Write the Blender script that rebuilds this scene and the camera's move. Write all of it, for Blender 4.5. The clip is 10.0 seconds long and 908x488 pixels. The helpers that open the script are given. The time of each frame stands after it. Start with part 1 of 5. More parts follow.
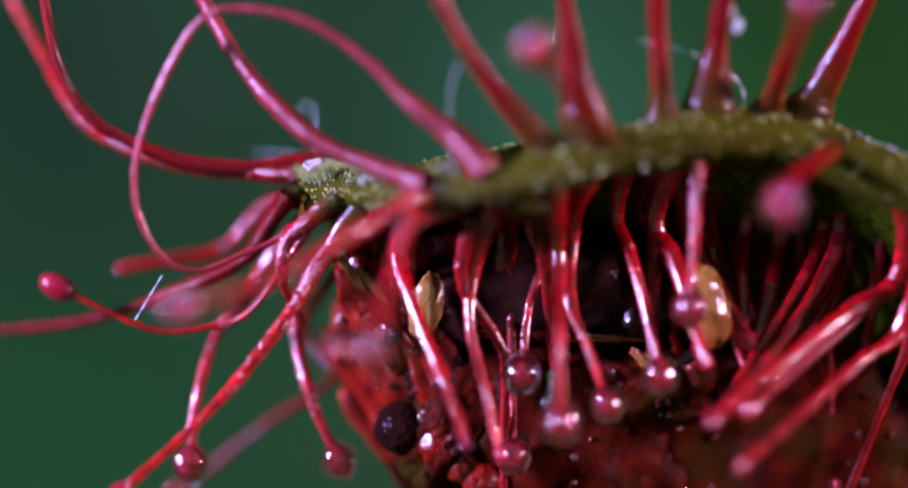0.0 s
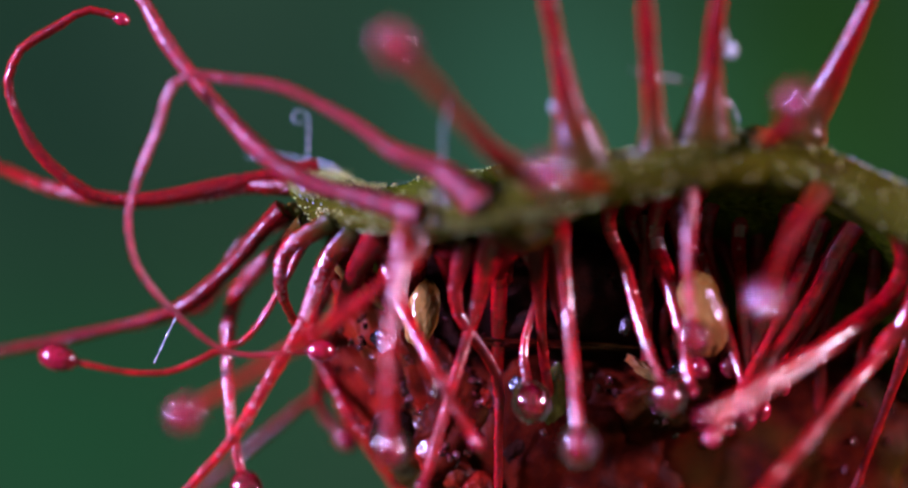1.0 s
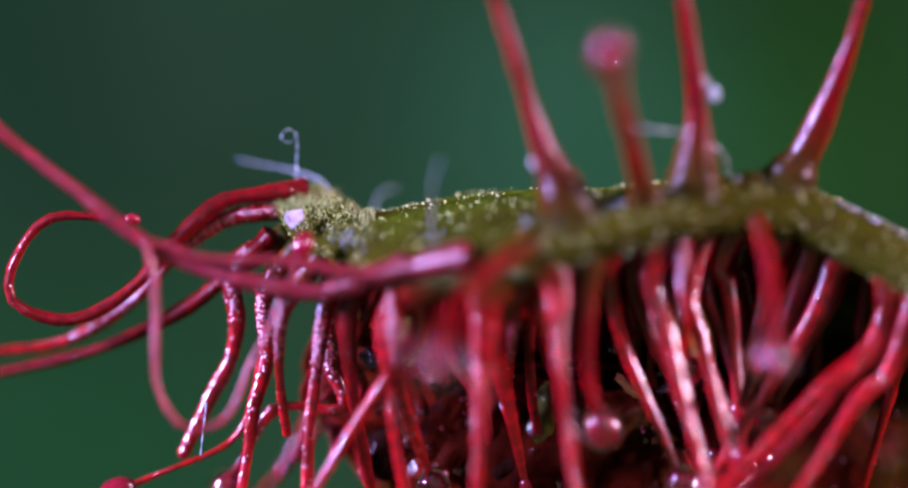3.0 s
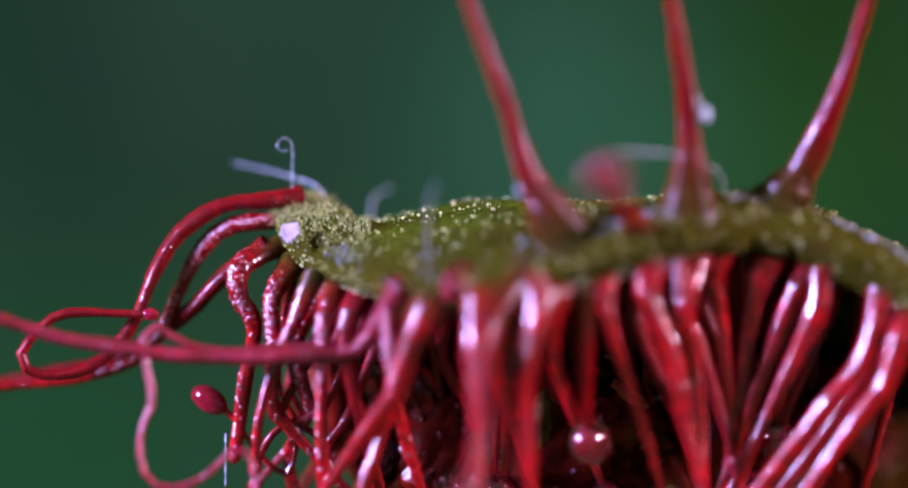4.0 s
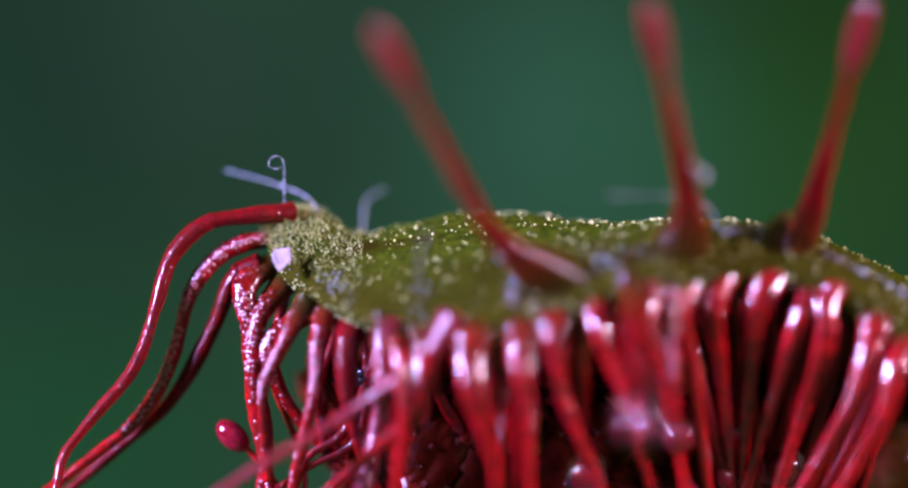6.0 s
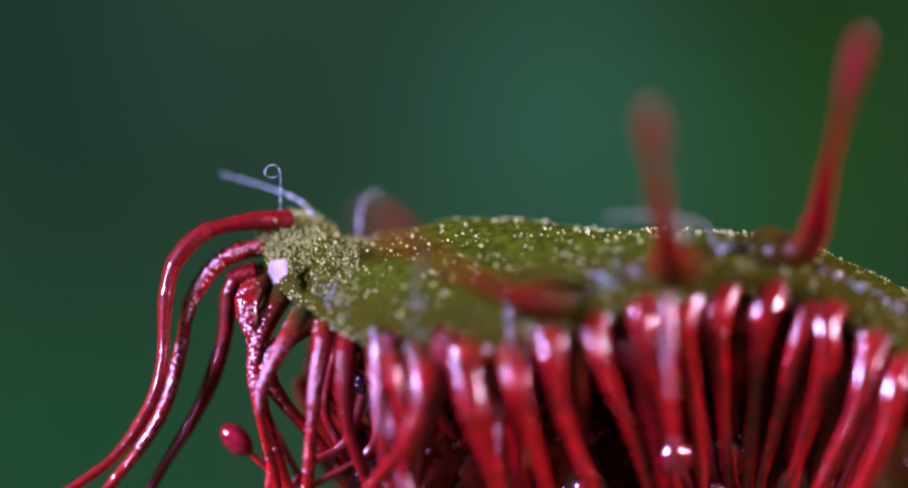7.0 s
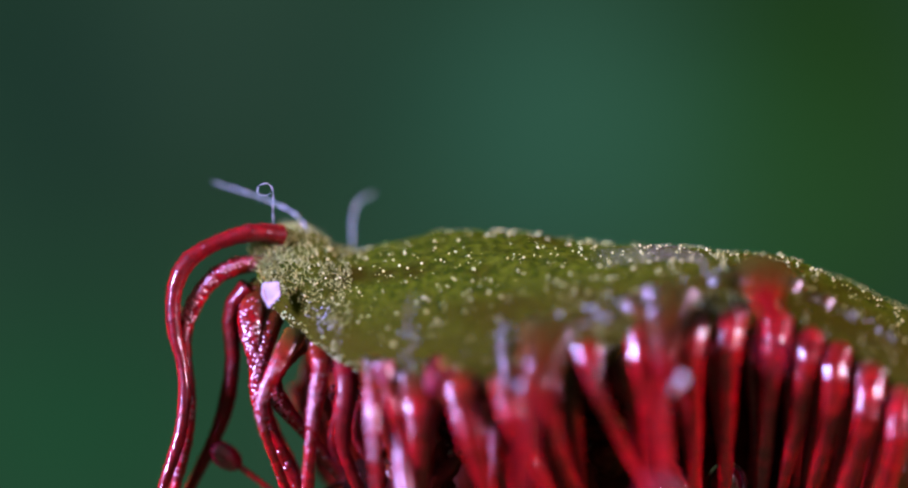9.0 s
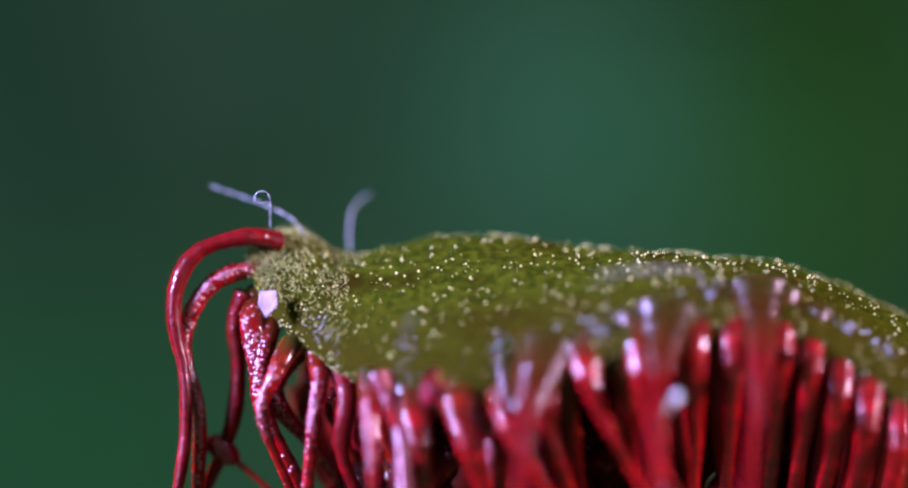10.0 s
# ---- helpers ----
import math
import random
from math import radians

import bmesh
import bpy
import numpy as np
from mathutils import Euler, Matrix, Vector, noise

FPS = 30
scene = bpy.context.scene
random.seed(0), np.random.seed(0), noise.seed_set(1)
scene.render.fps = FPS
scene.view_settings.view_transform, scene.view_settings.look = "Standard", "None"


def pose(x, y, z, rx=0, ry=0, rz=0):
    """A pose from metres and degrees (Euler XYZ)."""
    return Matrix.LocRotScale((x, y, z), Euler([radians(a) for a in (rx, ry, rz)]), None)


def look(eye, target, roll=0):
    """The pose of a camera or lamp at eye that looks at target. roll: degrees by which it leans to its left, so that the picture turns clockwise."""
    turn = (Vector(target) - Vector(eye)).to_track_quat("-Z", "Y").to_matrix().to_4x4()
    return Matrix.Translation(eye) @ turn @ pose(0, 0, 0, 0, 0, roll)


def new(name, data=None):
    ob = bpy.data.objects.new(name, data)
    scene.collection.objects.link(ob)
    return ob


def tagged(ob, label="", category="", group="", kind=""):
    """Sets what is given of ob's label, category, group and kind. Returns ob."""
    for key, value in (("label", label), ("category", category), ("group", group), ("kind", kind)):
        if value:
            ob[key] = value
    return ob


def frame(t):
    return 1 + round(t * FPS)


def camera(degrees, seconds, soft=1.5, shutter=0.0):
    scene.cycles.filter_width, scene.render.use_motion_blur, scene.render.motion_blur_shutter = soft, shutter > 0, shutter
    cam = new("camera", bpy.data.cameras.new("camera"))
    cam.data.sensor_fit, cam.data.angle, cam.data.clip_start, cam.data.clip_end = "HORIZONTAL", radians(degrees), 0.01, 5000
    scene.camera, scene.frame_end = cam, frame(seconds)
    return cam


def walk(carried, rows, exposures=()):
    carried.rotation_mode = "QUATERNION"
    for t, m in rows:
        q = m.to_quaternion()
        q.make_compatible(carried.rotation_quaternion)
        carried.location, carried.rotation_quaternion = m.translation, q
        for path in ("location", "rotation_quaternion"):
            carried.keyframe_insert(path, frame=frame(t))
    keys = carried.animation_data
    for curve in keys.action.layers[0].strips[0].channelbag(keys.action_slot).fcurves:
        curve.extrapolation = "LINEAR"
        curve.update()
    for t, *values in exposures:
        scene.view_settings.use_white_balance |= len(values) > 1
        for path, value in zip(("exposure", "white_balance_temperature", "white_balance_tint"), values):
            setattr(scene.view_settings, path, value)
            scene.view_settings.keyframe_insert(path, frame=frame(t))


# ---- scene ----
MM = 0.001

# ---- camera: a macro lens on a stand, 15 cm before the leaf ----
cam = camera(5.345, 10.0, soft=2.3)
cam.data.dof.use_dof = True
cam.data.dof.focus_distance = 0.1477
cam.data.dof.aperture_fstop = 20.5
EYE = look((0, -0.150, 0), (0, 0, 0))
walk(cam, [(0.0, EYE), (10.0, EYE)])

# ---- light: a dim room, two lamps beside the camera ----
world = bpy.data.worlds.new("world")
scene.world = world
world.use_nodes = True
world.node_tree.nodes["Background"].inputs[0].default_value = (0.32, 0.38, 0.33, 1)
world.node_tree.nodes["Background"].inputs[1].default_value = 0.45


def lamp(name, eye, target, size, power, colour):
    data = bpy.data.lights.new(name, "AREA")
    data.shape, data.size, data.energy, data.color = "DISK", size, power, colour
    ob = new(name, data)
    ob.matrix_world = look(eye, target)
    return ob


lamp("lamp_west", (-0.225, -0.115, 0.075), (0, 0, 0), 0.06, 5.5, (0.50, 0.40, 1.0))
lamp("lamp_east", (0.245, -0.10, 0.07), (0, 0, 0), 0.06, 3.0, (0.70, 0.43, 0.66))
scene.view_settings.exposure = 0.0


# ---- materials ----
def material(name):
    m = bpy.data.materials.new(name)
    m.use_nodes = True
    tree = m.node_tree
    return m, tree, tree.nodes["Principled BSDF"]


def node(tree, kind, **inputs):
    n = tree.nodes.new(kind)
    for key, value in inputs.items():
        n.inputs[key.replace("_", " ")].default_value = value
    return n


def mottled(name, a, b, scale, rough, bump, bump_scale, sub=0.0, coat=0.0, trans=0.0, sub_radius=(1.0, 0.2, 0.1), c=None, big=300.0, foot=None, shine=1.78, spec=0.0, wet=0.85, wet_scale=17000, wet_deep=0.00002, slick=0.06):
    """Two colours by noise in the part's own space, with fine relief and an optional second, larger stain."""
    m, tree, shader = material(name)
    place = tree.nodes.new("ShaderNodeTexCoord")
    who = tree.nodes.new("ShaderNodeObjectInfo")
    where = tree.nodes.new("ShaderNodeVectorMath")  # each piece takes another stretch of the pattern
    tree.links.new(place.outputs["Object"], where.inputs[0])
    tree.links.new(who.outputs["Random"], where.inputs[1])
    grain = node(tree, "ShaderNodeTexNoise", Scale=scale, Detail=4.0)
    tree.links.new(where.outputs["Vector"], grain.inputs["Vector"])
    ramp = tree.nodes.new("ShaderNodeValToRGB")
    ramp.color_ramp.elements[0].position, ramp.color_ramp.elements[1].position = 0.35, 0.68
    ramp.color_ramp.elements[0].color, ramp.color_ramp.elements[1].color = (*a, 1), (*b, 1)
    tree.links.new(grain.outputs["Fac"], ramp.inputs["Fac"])
    out = ramp.outputs["Color"]
    if c:
        stain = node(tree, "ShaderNodeTexNoise", Scale=big, Detail=2.0)
        tree.links.new(where.outputs["Vector"], stain.inputs["Vector"])
        edge = node(tree, "ShaderNodeMapRange", From_Min=0.48, From_Max=0.66)
        tree.links.new(stain.outputs["Fac"], edge.inputs["Value"])
        mix = tree.nodes.new("ShaderNodeMix")
        mix.data_type = "RGBA"
        tree.links.new(edge.outputs["Result"], mix.inputs["Factor"])
        tree.links.new(out, mix.inputs["A"])
        mix.inputs["B"].default_value = (*c, 1)
        out = mix.outputs["Result"]
    if foot:  # the green of the blade runs out along the first stretch
        reach = tree.nodes.new("ShaderNodeAttribute")
        reach.attribute_name = "along"
        uneven = node(tree, "ShaderNodeMath")
        uneven.operation = "MULTIPLY_ADD"
        uneven.inputs[1].default_value = -0.35
        tree.links.new(grain.outputs["Fac"], uneven.inputs[0])
        tree.links.new(reach.outputs["Fac"], uneven.inputs[2])
        rise = node(tree, "ShaderNodeMapRange", From_Min=foot[1], From_Max=foot[2], To_Min=1.0, To_Max=0.0)
        tree.links.new(uneven.outputs[0], rise.inputs["Value"])
        blend = tree.nodes.new("ShaderNodeMix")
        blend.data_type = "RGBA"
        tree.links.new(rise.outputs["Result"], blend.inputs["Factor"])
        tree.links.new(out, blend.inputs["A"])
        blend.inputs["B"].default_value = (*foot[0], 1)
        out = blend.outputs["Result"]
    if foot and coat:
        dry = node(tree, "ShaderNodeMapRange", From_Min=0.0, From_Max=0.9, To_Min=0.9 * coat, To_Max=0.08)
        tree.links.new(rise.outputs["Result"], dry.inputs["Value"])
        tree.links.new(dry.outputs["Result"], shader.inputs["Coat Weight"])
    tree.links.new(out, shader.inputs["Base Color"])
    relief = node(tree, "ShaderNodeTexNoise", Scale=bump_scale, Detail=3.0)
    tree.links.new(where.outputs["Vector"], relief.inputs["Vector"])
    push = node(tree, "ShaderNodeBump", Strength=bump, Distance=0.00003)
    tree.links.new(relief.outputs["Fac"], push.inputs["Height"])
    tree.links.new(push.outputs["Normal"], shader.inputs["Normal"])
    if coat:  # the wet skin carries tiny round papillae that glitter
        beads = node(tree, "ShaderNodeTexVoronoi", Scale=wet_scale)
        tree.links.new(where.outputs["Vector"], beads.inputs["Vector"])
        dome = node(tree, "ShaderNodeMapRange", From_Min=0.08, From_Max=0.42, To_Min=1.0, To_Max=0.0)
        dome.interpolation_type = "SMOOTHSTEP"
        tree.links.new(beads.outputs["Distance"], dome.inputs["Value"])
        flock = node(tree, "ShaderNodeTexNoise", Scale=1400.0, Detail=1.0)  # they stand in flocks
        tree.links.new(where.outputs["Vector"], flock.inputs["Vector"])
        dense = node(tree, "ShaderNodeMapRange", From_Min=0.43, From_Max=0.55)
        tree.links.new(flock.outputs["Fac"], dense.inputs["Value"])
        rise_to = node(tree, "ShaderNodeMath")
        rise_to.operation = "MULTIPLY"
        tree.links.new(dome.outputs["Result"], rise_to.inputs[0])
        tree.links.new(dense.outputs["Result"], rise_to.inputs[1])
        ripple = node(tree, "ShaderNodeBump", Strength=wet, Distance=wet_deep)
        tree.links.new(rise_to.outputs[0], ripple.inputs["Height"])
        tree.links.new(ripple.outputs["Normal"], shader.inputs["Coat Normal"])
    shader.inputs["Roughness"].default_value = rough
    shader.inputs["Specular IOR Level"].default_value = spec
    shader.inputs["Subsurface Weight"].default_value = sub
    shader.inputs["Subsurface Radius"].default_value = sub_radius
    shader.inputs["Subsurface Scale"].default_value = 0.0004
    shader.inputs["Coat Weight"].default_value = coat
    shader.inputs["Coat IOR"].default_value = shine
    shader.inputs["Coat Roughness"].default_value = slick
    shader.inputs["Transmission Weight"].default_value = trans
    return m


def clear(name, colour, rough=0.0, ior=1.34):
    m, tree, shader = material(name)
    shader.inputs["Base Color"].default_value = (*colour, 1)
    shader.inputs["Transmission Weight"].default_value = 1.0
    shader.inputs["Roughness"].default_value = rough
    shader.inputs["IOR"].default_value = ior
    shader.inputs["Coat Weight"].default_value = 1.0
    shader.inputs["Coat IOR"].default_value = 1.6
    return m


RED_LOOK = dict(a=(0.105, 0.0002, 0.002), b=(0.34, 0.0003, 0.006), scale=6000, rough=0.33, bump=0.35, bump_scale=13000, sub=0.8, coat=0.75, c=(0.125, 0.0004, 0.002), big=1300, spec=0.0, shine=1.75, wet=1.0, wet_scale=13500, wet_deep=0.000008, trans=0.2)
RED = mottled("tentacle_red", **RED_LOOK)
FOOT = mottled("tentacle_foot", **RED_LOOK, foot=((0.030, 0.028, 0.003), -0.12, 0.50))
SLIMY = mottled("slimy_tentacle", **dict(RED_LOOK, a=(0.09, 0.0003, 0.006), b=(0.24, 0.0006, 0.016), spec=0.1, rough=0.45, coat=0.7, shine=1.75, wet_deep=0.000010, slick=0.36))
STEM = mottled("stem_crimson", **dict(RED_LOOK, a=(0.06, 0.0003, 0.001), b=(0.15, 0.0005, 0.004), coat=0.26), foot=((0.030, 0.028, 0.003), -0.12, 1.20))
BELLY = mottled("wet_red_belly", (0.07, 0.002, 0.001), (0.17, 0.008, 0.003), 3000, 0.42, 0.7, 6000, sub=0.5, coat=0.2, spec=0.05, wet=0.4, wet_scale=9000, c=(0.05, 0.012, 0.002), big=800)
# tentacle red toned down in colour and gloss where other tentacles overshadow it
SHADED_DULL = mottled("shaded_dull_tentacle", (0.07, 0.0003, 0.002), (0.17, 0.0006, 0.004), 7000, 0.45, 0.6, 15000, sub=0.7, coat=0.32, c=(0.10, 0.001, 0.002), big=1500, trans=0.2)
# shade on far and inner tentacles, put into a darker, less glossy red
SHADED_RED = mottled("shaded_red_tentacle", (0.07, 0.0010, 0.002), (0.15, 0.002, 0.003), 7000, 0.4, 0.9, 15000, sub=0.5, coat=0.15, c=(0.06, 0.006, 0.003), big=1500, trans=0.15)
GLAND = mottled("gland_crimson", (0.11, 0.001, 0.008), (0.20, 0.003, 0.018), 12000, 0.18, 0.4, 30000, sub=0.3, coat=1.0, shine=1.7, wet=0.05)
GREEN = mottled("leaf_green", (0.014, 0.024, 0.0016), (0.045, 0.064, 0.0042), 7000, 0.6, 1.0, 9000, sub=0.45, foot=((0.030, 0.031, 0.003), -0.15, 0.45), sub_radius=(0.5, 0.8, 0.1), c=(0.018, 0.017, 0.0015), big=1100)
PAPILLA = mottled("wet_papilla", (0.12, 0.0005, 0.004), (0.30, 0.001, 0.01), 9000, 0.34, 0.1, 20000, sub=0.4, coat=1.0, spec=0.4, wet=0.02, shine=1.9, slick=0.34)
STALK = mottled("stalk_green", (0.06, 0.075, 0.012), (0.11, 0.12, 0.02), 1500, 0.4, 0.5, 9000, sub=0.2, c=(0.09, 0.03, 0.01), big=400)
DEW = clear("clear_slime", (1.0, 0.93, 0.95))
BEAD = mottled("red_slime", (0.10, 0.004, 0.008), (0.22, 0.02, 0.02), 6000, 0.1, 0.2, 20000, sub=0.3, coat=1.0, trans=0.6, wet=0.05)
HAIR = mottled("glassy_hair", (0.50, 0.62, 0.62), (0.90, 0.96, 0.95), 16000, 0.15, 0.6, 20000, sub=0.3, coat=1.0, trans=0.6, spec=0.5)
FLUFF = mottled("pale_fluff", (0.17, 0.21, 0.05), (0.30, 0.36, 0.10), 9000, 0.7, 0.3, 20000, sub=0.3)
SPECK = mottled("pale_gland", (0.42, 0.48, 0.14), (0.62, 0.70, 0.30), 9000, 0.10, 0.1, 20000, sub=0.2, coat=1.0)
GLOSS = mottled("glossy_black", (0.003, 0.002, 0.004), (0.010, 0.004, 0.006), 5000, 0.3, 0.3, 16000, coat=1.0, wet=0.05)
OLIVE = mottled("olive_inner_leaf", (0.02, 0.022, 0.003), (0.05, 0.055, 0.008), 4000, 0.5, 0.6, 12000, sub=0.4, coat=0.2, c=(0.04, 0.02, 0.004), big=900)
CHITIN = mottled("black_chitin", (0.010, 0.005, 0.004), (0.024, 0.007, 0.005), 5000, 0.4, 0.6, 16000, coat=0.02, spec=0.0, c=(0.010, 0.003, 0.002), big=900)
BROWN = mottled("wet_brown_body", (0.015, 0.0016, 0.0008), (0.048, 0.0045, 0.0014), 2600, 0.5, 0.7, 6000, sub=0.3, spec=0.015, c=(0.020, 0.012, 0.0016), big=600)
AMBER = mottled("amber_plate", (0.12, 0.062, 0.012), (0.20, 0.12, 0.03), 4000, 0.3, 0.5, 14000, sub=0.3, coat=0.5, c=(0.15, 0.05, 0.015), big=900)
WHITE = mottled("white_flake", (0.22, 0.19, 0.20), (0.32, 0.28, 0.30), 6000, 0.4, 0.4, 15000, sub=0.3)


# ---- shared mesh code ----
def part(name, mesh, mat, parent, label="", kind=""):
    mesh.materials.append(mat)
    ob = new(name, mesh)
    ob.parent = parent
    return tagged(ob, label, kind=kind)


def mesh_of(name, points, faces, smooth=True):
    me = bpy.data.meshes.new(name)
    me.from_pydata(points, [], faces)
    me.polygons.foreach_set("use_smooth", [smooth] * len(me.polygons))
    me.update()
    return me


def lathe(name, profile, sides=12, flat=1.0):
    """A closed solid of revolution about z; profile: (radius, height) from one pole to the other."""
    points = [(0, 0, profile[0][1])]
    for r, h in profile[1:-1]:
        for k in range(sides):
            a = 2 * math.pi * k / sides
            points.append((r * math.cos(a), flat * r * math.sin(a), h))
    points.append((0, 0, profile[-1][1]))
    rings = len(profile) - 2
    faces = [(0, 1 + (k + 1) % sides, 1 + k) for k in range(sides)]
    for i in range(rings - 1):
        for k in range(sides):
            a, b = 1 + i * sides + k, 1 + i * sides + (k + 1) % sides
            faces.append((a, b, b + sides, a + sides))
    last, top = 1 + (rings - 1) * sides, len(points) - 1
    faces += [(last + k, last + (k + 1) % sides, top) for k in range(sides)]
    return mesh_of(name, points, faces)


GRAIN = np.random.default_rng(4)


def joint(name, length, ra, rb, sides=26, rings=9, flat=0.7, grain=2.2e-6):
    """A tapered rod along z with rounded ends; its skin is finely pebbled."""
    inner = ra * 0.9
    start = [(inner * math.sin(a), -0.15 * ra - 0.2 * inner * math.cos(a)) for a in (0.5, 1.05)]
    body = [(0.96 * ra, -0.15 * ra), (0.998 * ra, -0.03 * ra)] + [(ra + (rb - ra) * s, length * s) for s in np.linspace(0, 1, rings)]
    body += [(0.997 * rb, length + 0.04 * rb), (0.985 * rb, length + 0.16 * rb), (0.95 * rb, length + 0.32 * rb)]
    rings += 5
    end = [(0.93 * rb * math.sin(a), length + 0.3 * rb + 0.6 * rb * math.cos(a)) for a in (1.45, 1.05, 0.5)]
    profile = np.array(start + body + end)
    a = np.arange(sides) * 2 * math.pi / sides
    shape = (len(profile), sides)
    bumps = GRAIN.normal(0, grain, shape) + 1.2e-5 * (GRAIN.random(shape) < 0.05)
    r = profile[:, :1] + bumps * np.minimum(1.0, profile[:, :1] / 8e-5)
    points = np.stack([r * np.cos(a), flat * r * np.sin(a), np.repeat(profile[:, 1:], sides, 1)], 2).reshape(-1, 3)
    points = np.vstack([points, [(0, 0, -0.15 * ra - 0.2 * inner), (0, 0, length + 0.9 * rb)]])
    n, cut, last = len(profile), len(start), len(start) + rings
    faces = []
    for i0, i1 in ((0, cut - 1), (cut, last - 1), (last, n - 1)):  # the round ends stay apart from the body
        i, k = np.meshgrid(np.arange(i0, i1), np.arange(sides), indexing="ij")
        q = np.stack([i * sides + k, i * sides + (k + 1) % sides, (i + 1) * sides + (k + 1) % sides, (i + 1) * sides + k], 2)
        faces += q.reshape(-1, 4).tolist()
    faces += [(n * sides, (m + 1) % sides, m) for m in range(sides)]
    faces += [(n * sides + 1, (n - 1) * sides + m, (n - 1) * sides + (m + 1) % sides) for m in range(sides)]
    return mesh_of(name, points.tolist(), faces)


DOME = [(math.sin(a), math.cos(a)) for a in (1.45, 0.75)]


def studded(me, length, ra, rb, flat, count, facing):
    """The rod again, with count tiny round papillae standing on its skin; they take the second material."""
    points = [tuple(v.co) for v in me.vertices]
    faces = [tuple(p.vertices) for p in me.polygons]
    plain = len(faces)
    for k in range(count):
        a, h = GRAIN.normal(facing, 0.5), GRAIN.uniform(0, 1)
        r = ra + (rb - ra) * h
        out = Vector((flat * math.cos(a), math.sin(a), 0)).normalized()
        foot, side = Vector((r * math.cos(a), flat * r * math.sin(a), h * length)), Vector((-out.y, out.x, 0))
        size, start = GRAIN.uniform(0.020, 0.042) * MM, len(points)
        for wide, high in DOME:
            for i in range(6):
                b = i * math.pi / 3
                points.append(tuple(foot + size * (wide * (math.cos(b) * side + math.sin(b) * Vector((0, 0, 1))) + 0.40 * high * out)))
        points.append(tuple(foot + size * 0.40 * out))
        for i in range(6):
            j = (i + 1) % 6
            faces += [(start + i, start + j, start + 6 + j, start + 6 + i), (start + 6 + i, start + 6 + j, start + 12)]
    name = me.name
    bpy.data.meshes.remove(me)
    me = mesh_of(name, points, faces)
    me.polygons.foreach_set("material_index", [0] * plain + [1] * (len(faces) - plain))
    return me


def tube(name, points, radii, sides=8):
    """A bent rod along given points."""
    pts, verts, faces = [Vector(p) for p in points], [], []
    side = Vector((0.3, 0.9, 0.2))
    for i, p in enumerate(pts):
        d = (pts[min(i + 1, len(pts) - 1)] - pts[max(i - 1, 0)]).normalized()
        side = (side - d * side.dot(d)).normalized()
        up = d.cross(side)
        for k in range(sides):
            a = 2 * math.pi * k / sides
            verts.append(p + radii[i] * (math.cos(a) * side + math.sin(a) * up))
    for i in range(len(pts) - 1):
        for k in range(sides):
            a, b = i * sides + k, i * sides + (k + 1) % sides
            faces.append((a, b, b + sides, a + sides))
    faces += [tuple(range(sides))[::-1], tuple((len(pts) - 1) * sides + k for k in range(sides))]
    return mesh_of(name, verts, faces)


def spline(points, count):
    """Evenly spaced points on a smooth curve through the given ones."""
    p = [Vector(q) for q in points]
    p = [2 * p[0] - p[1]] + p + [2 * p[-1] - p[-2]]
    fine = []
    for i in range(1, len(p) - 2):
        for k in range(16):
            s = k / 16
            a, b, c, d = p[i - 1], p[i], p[i + 1], p[i + 2]
            fine.append(0.5 * (2 * b + (c - a) * s + (2 * a - 5 * b + 4 * c - d) * s * s + (3 * b - a - 3 * c + d) * s ** 3))
    fine.append(p[-2])
    far = [0.0]
    for a, b in zip(fine, fine[1:]):
        far.append(far[-1] + (b - a).length)
    want = np.linspace(0, far[-1], count)
    return [Vector([float(np.interp(w, far, [q[k] for q in fine])) for k in range(3)]) for w in want], far[-1]


def ball(name, radius, squash=1.0, sides=16):
    steps = 9
    return lathe(name, [(radius * math.sin(math.pi * i / steps), -squash * radius * math.cos(math.pi * i / steps)) for i in range(steps + 1)], sides)


# ---- how the leaf turns: it rolls over towards the camera, sinks and drifts aside ----
TURN = [(0, 0), (1, 0.15), (2, 0.29), (2.7, 0.37), (3.8, 0.48), (5, 0.60), (6.8, 0.75), (8.5, 0.90), (10, 1.0)]
TIMES = [0.5 * i for i in range(21)]


def rolled(t):
    f = float(np.interp(t, [a for a, b in TURN], [b for a, b in TURN]))
    return pose(SHIFT * (1 - f) * MM, 0, 0, -ROLL * (1 - f), 0, 0)


SHIFT, ROLL = 0.67, 45.0
BLADE_MOVES, SEGMENT_MOVES = [], []

# ---- ground and distance ----
def ground_sheet():
    n, half = 60, 0.9
    verts = []
    for j in range(n + 1):
        for i in range(n + 1):
            x, y = -half + 2 * half * i / n, -half + 2 * half * j / n
            verts.append((x, y, -0.06 + 0.006 * noise.noise((x * 30, y * 30, 0)) - 0.004))
    faces = [(j * (n + 1) + i, j * (n + 1) + i + 1, (j + 1) * (n + 1) + i + 1, (j + 1) * (n + 1) + i) for j in range(n) for i in range(n)]
    me = mesh_of("ground", verts, faces)
    me.materials.append(mottled("damp_moss", (0.02, 0.045, 0.012), (0.05, 0.09, 0.025), 200, 0.8, 0.6, 900, c=(0.02, 0.012, 0.008), big=25))
    tagged(new("ground", me), "damp dark green moss under the sundew", "ground", kind="structure")


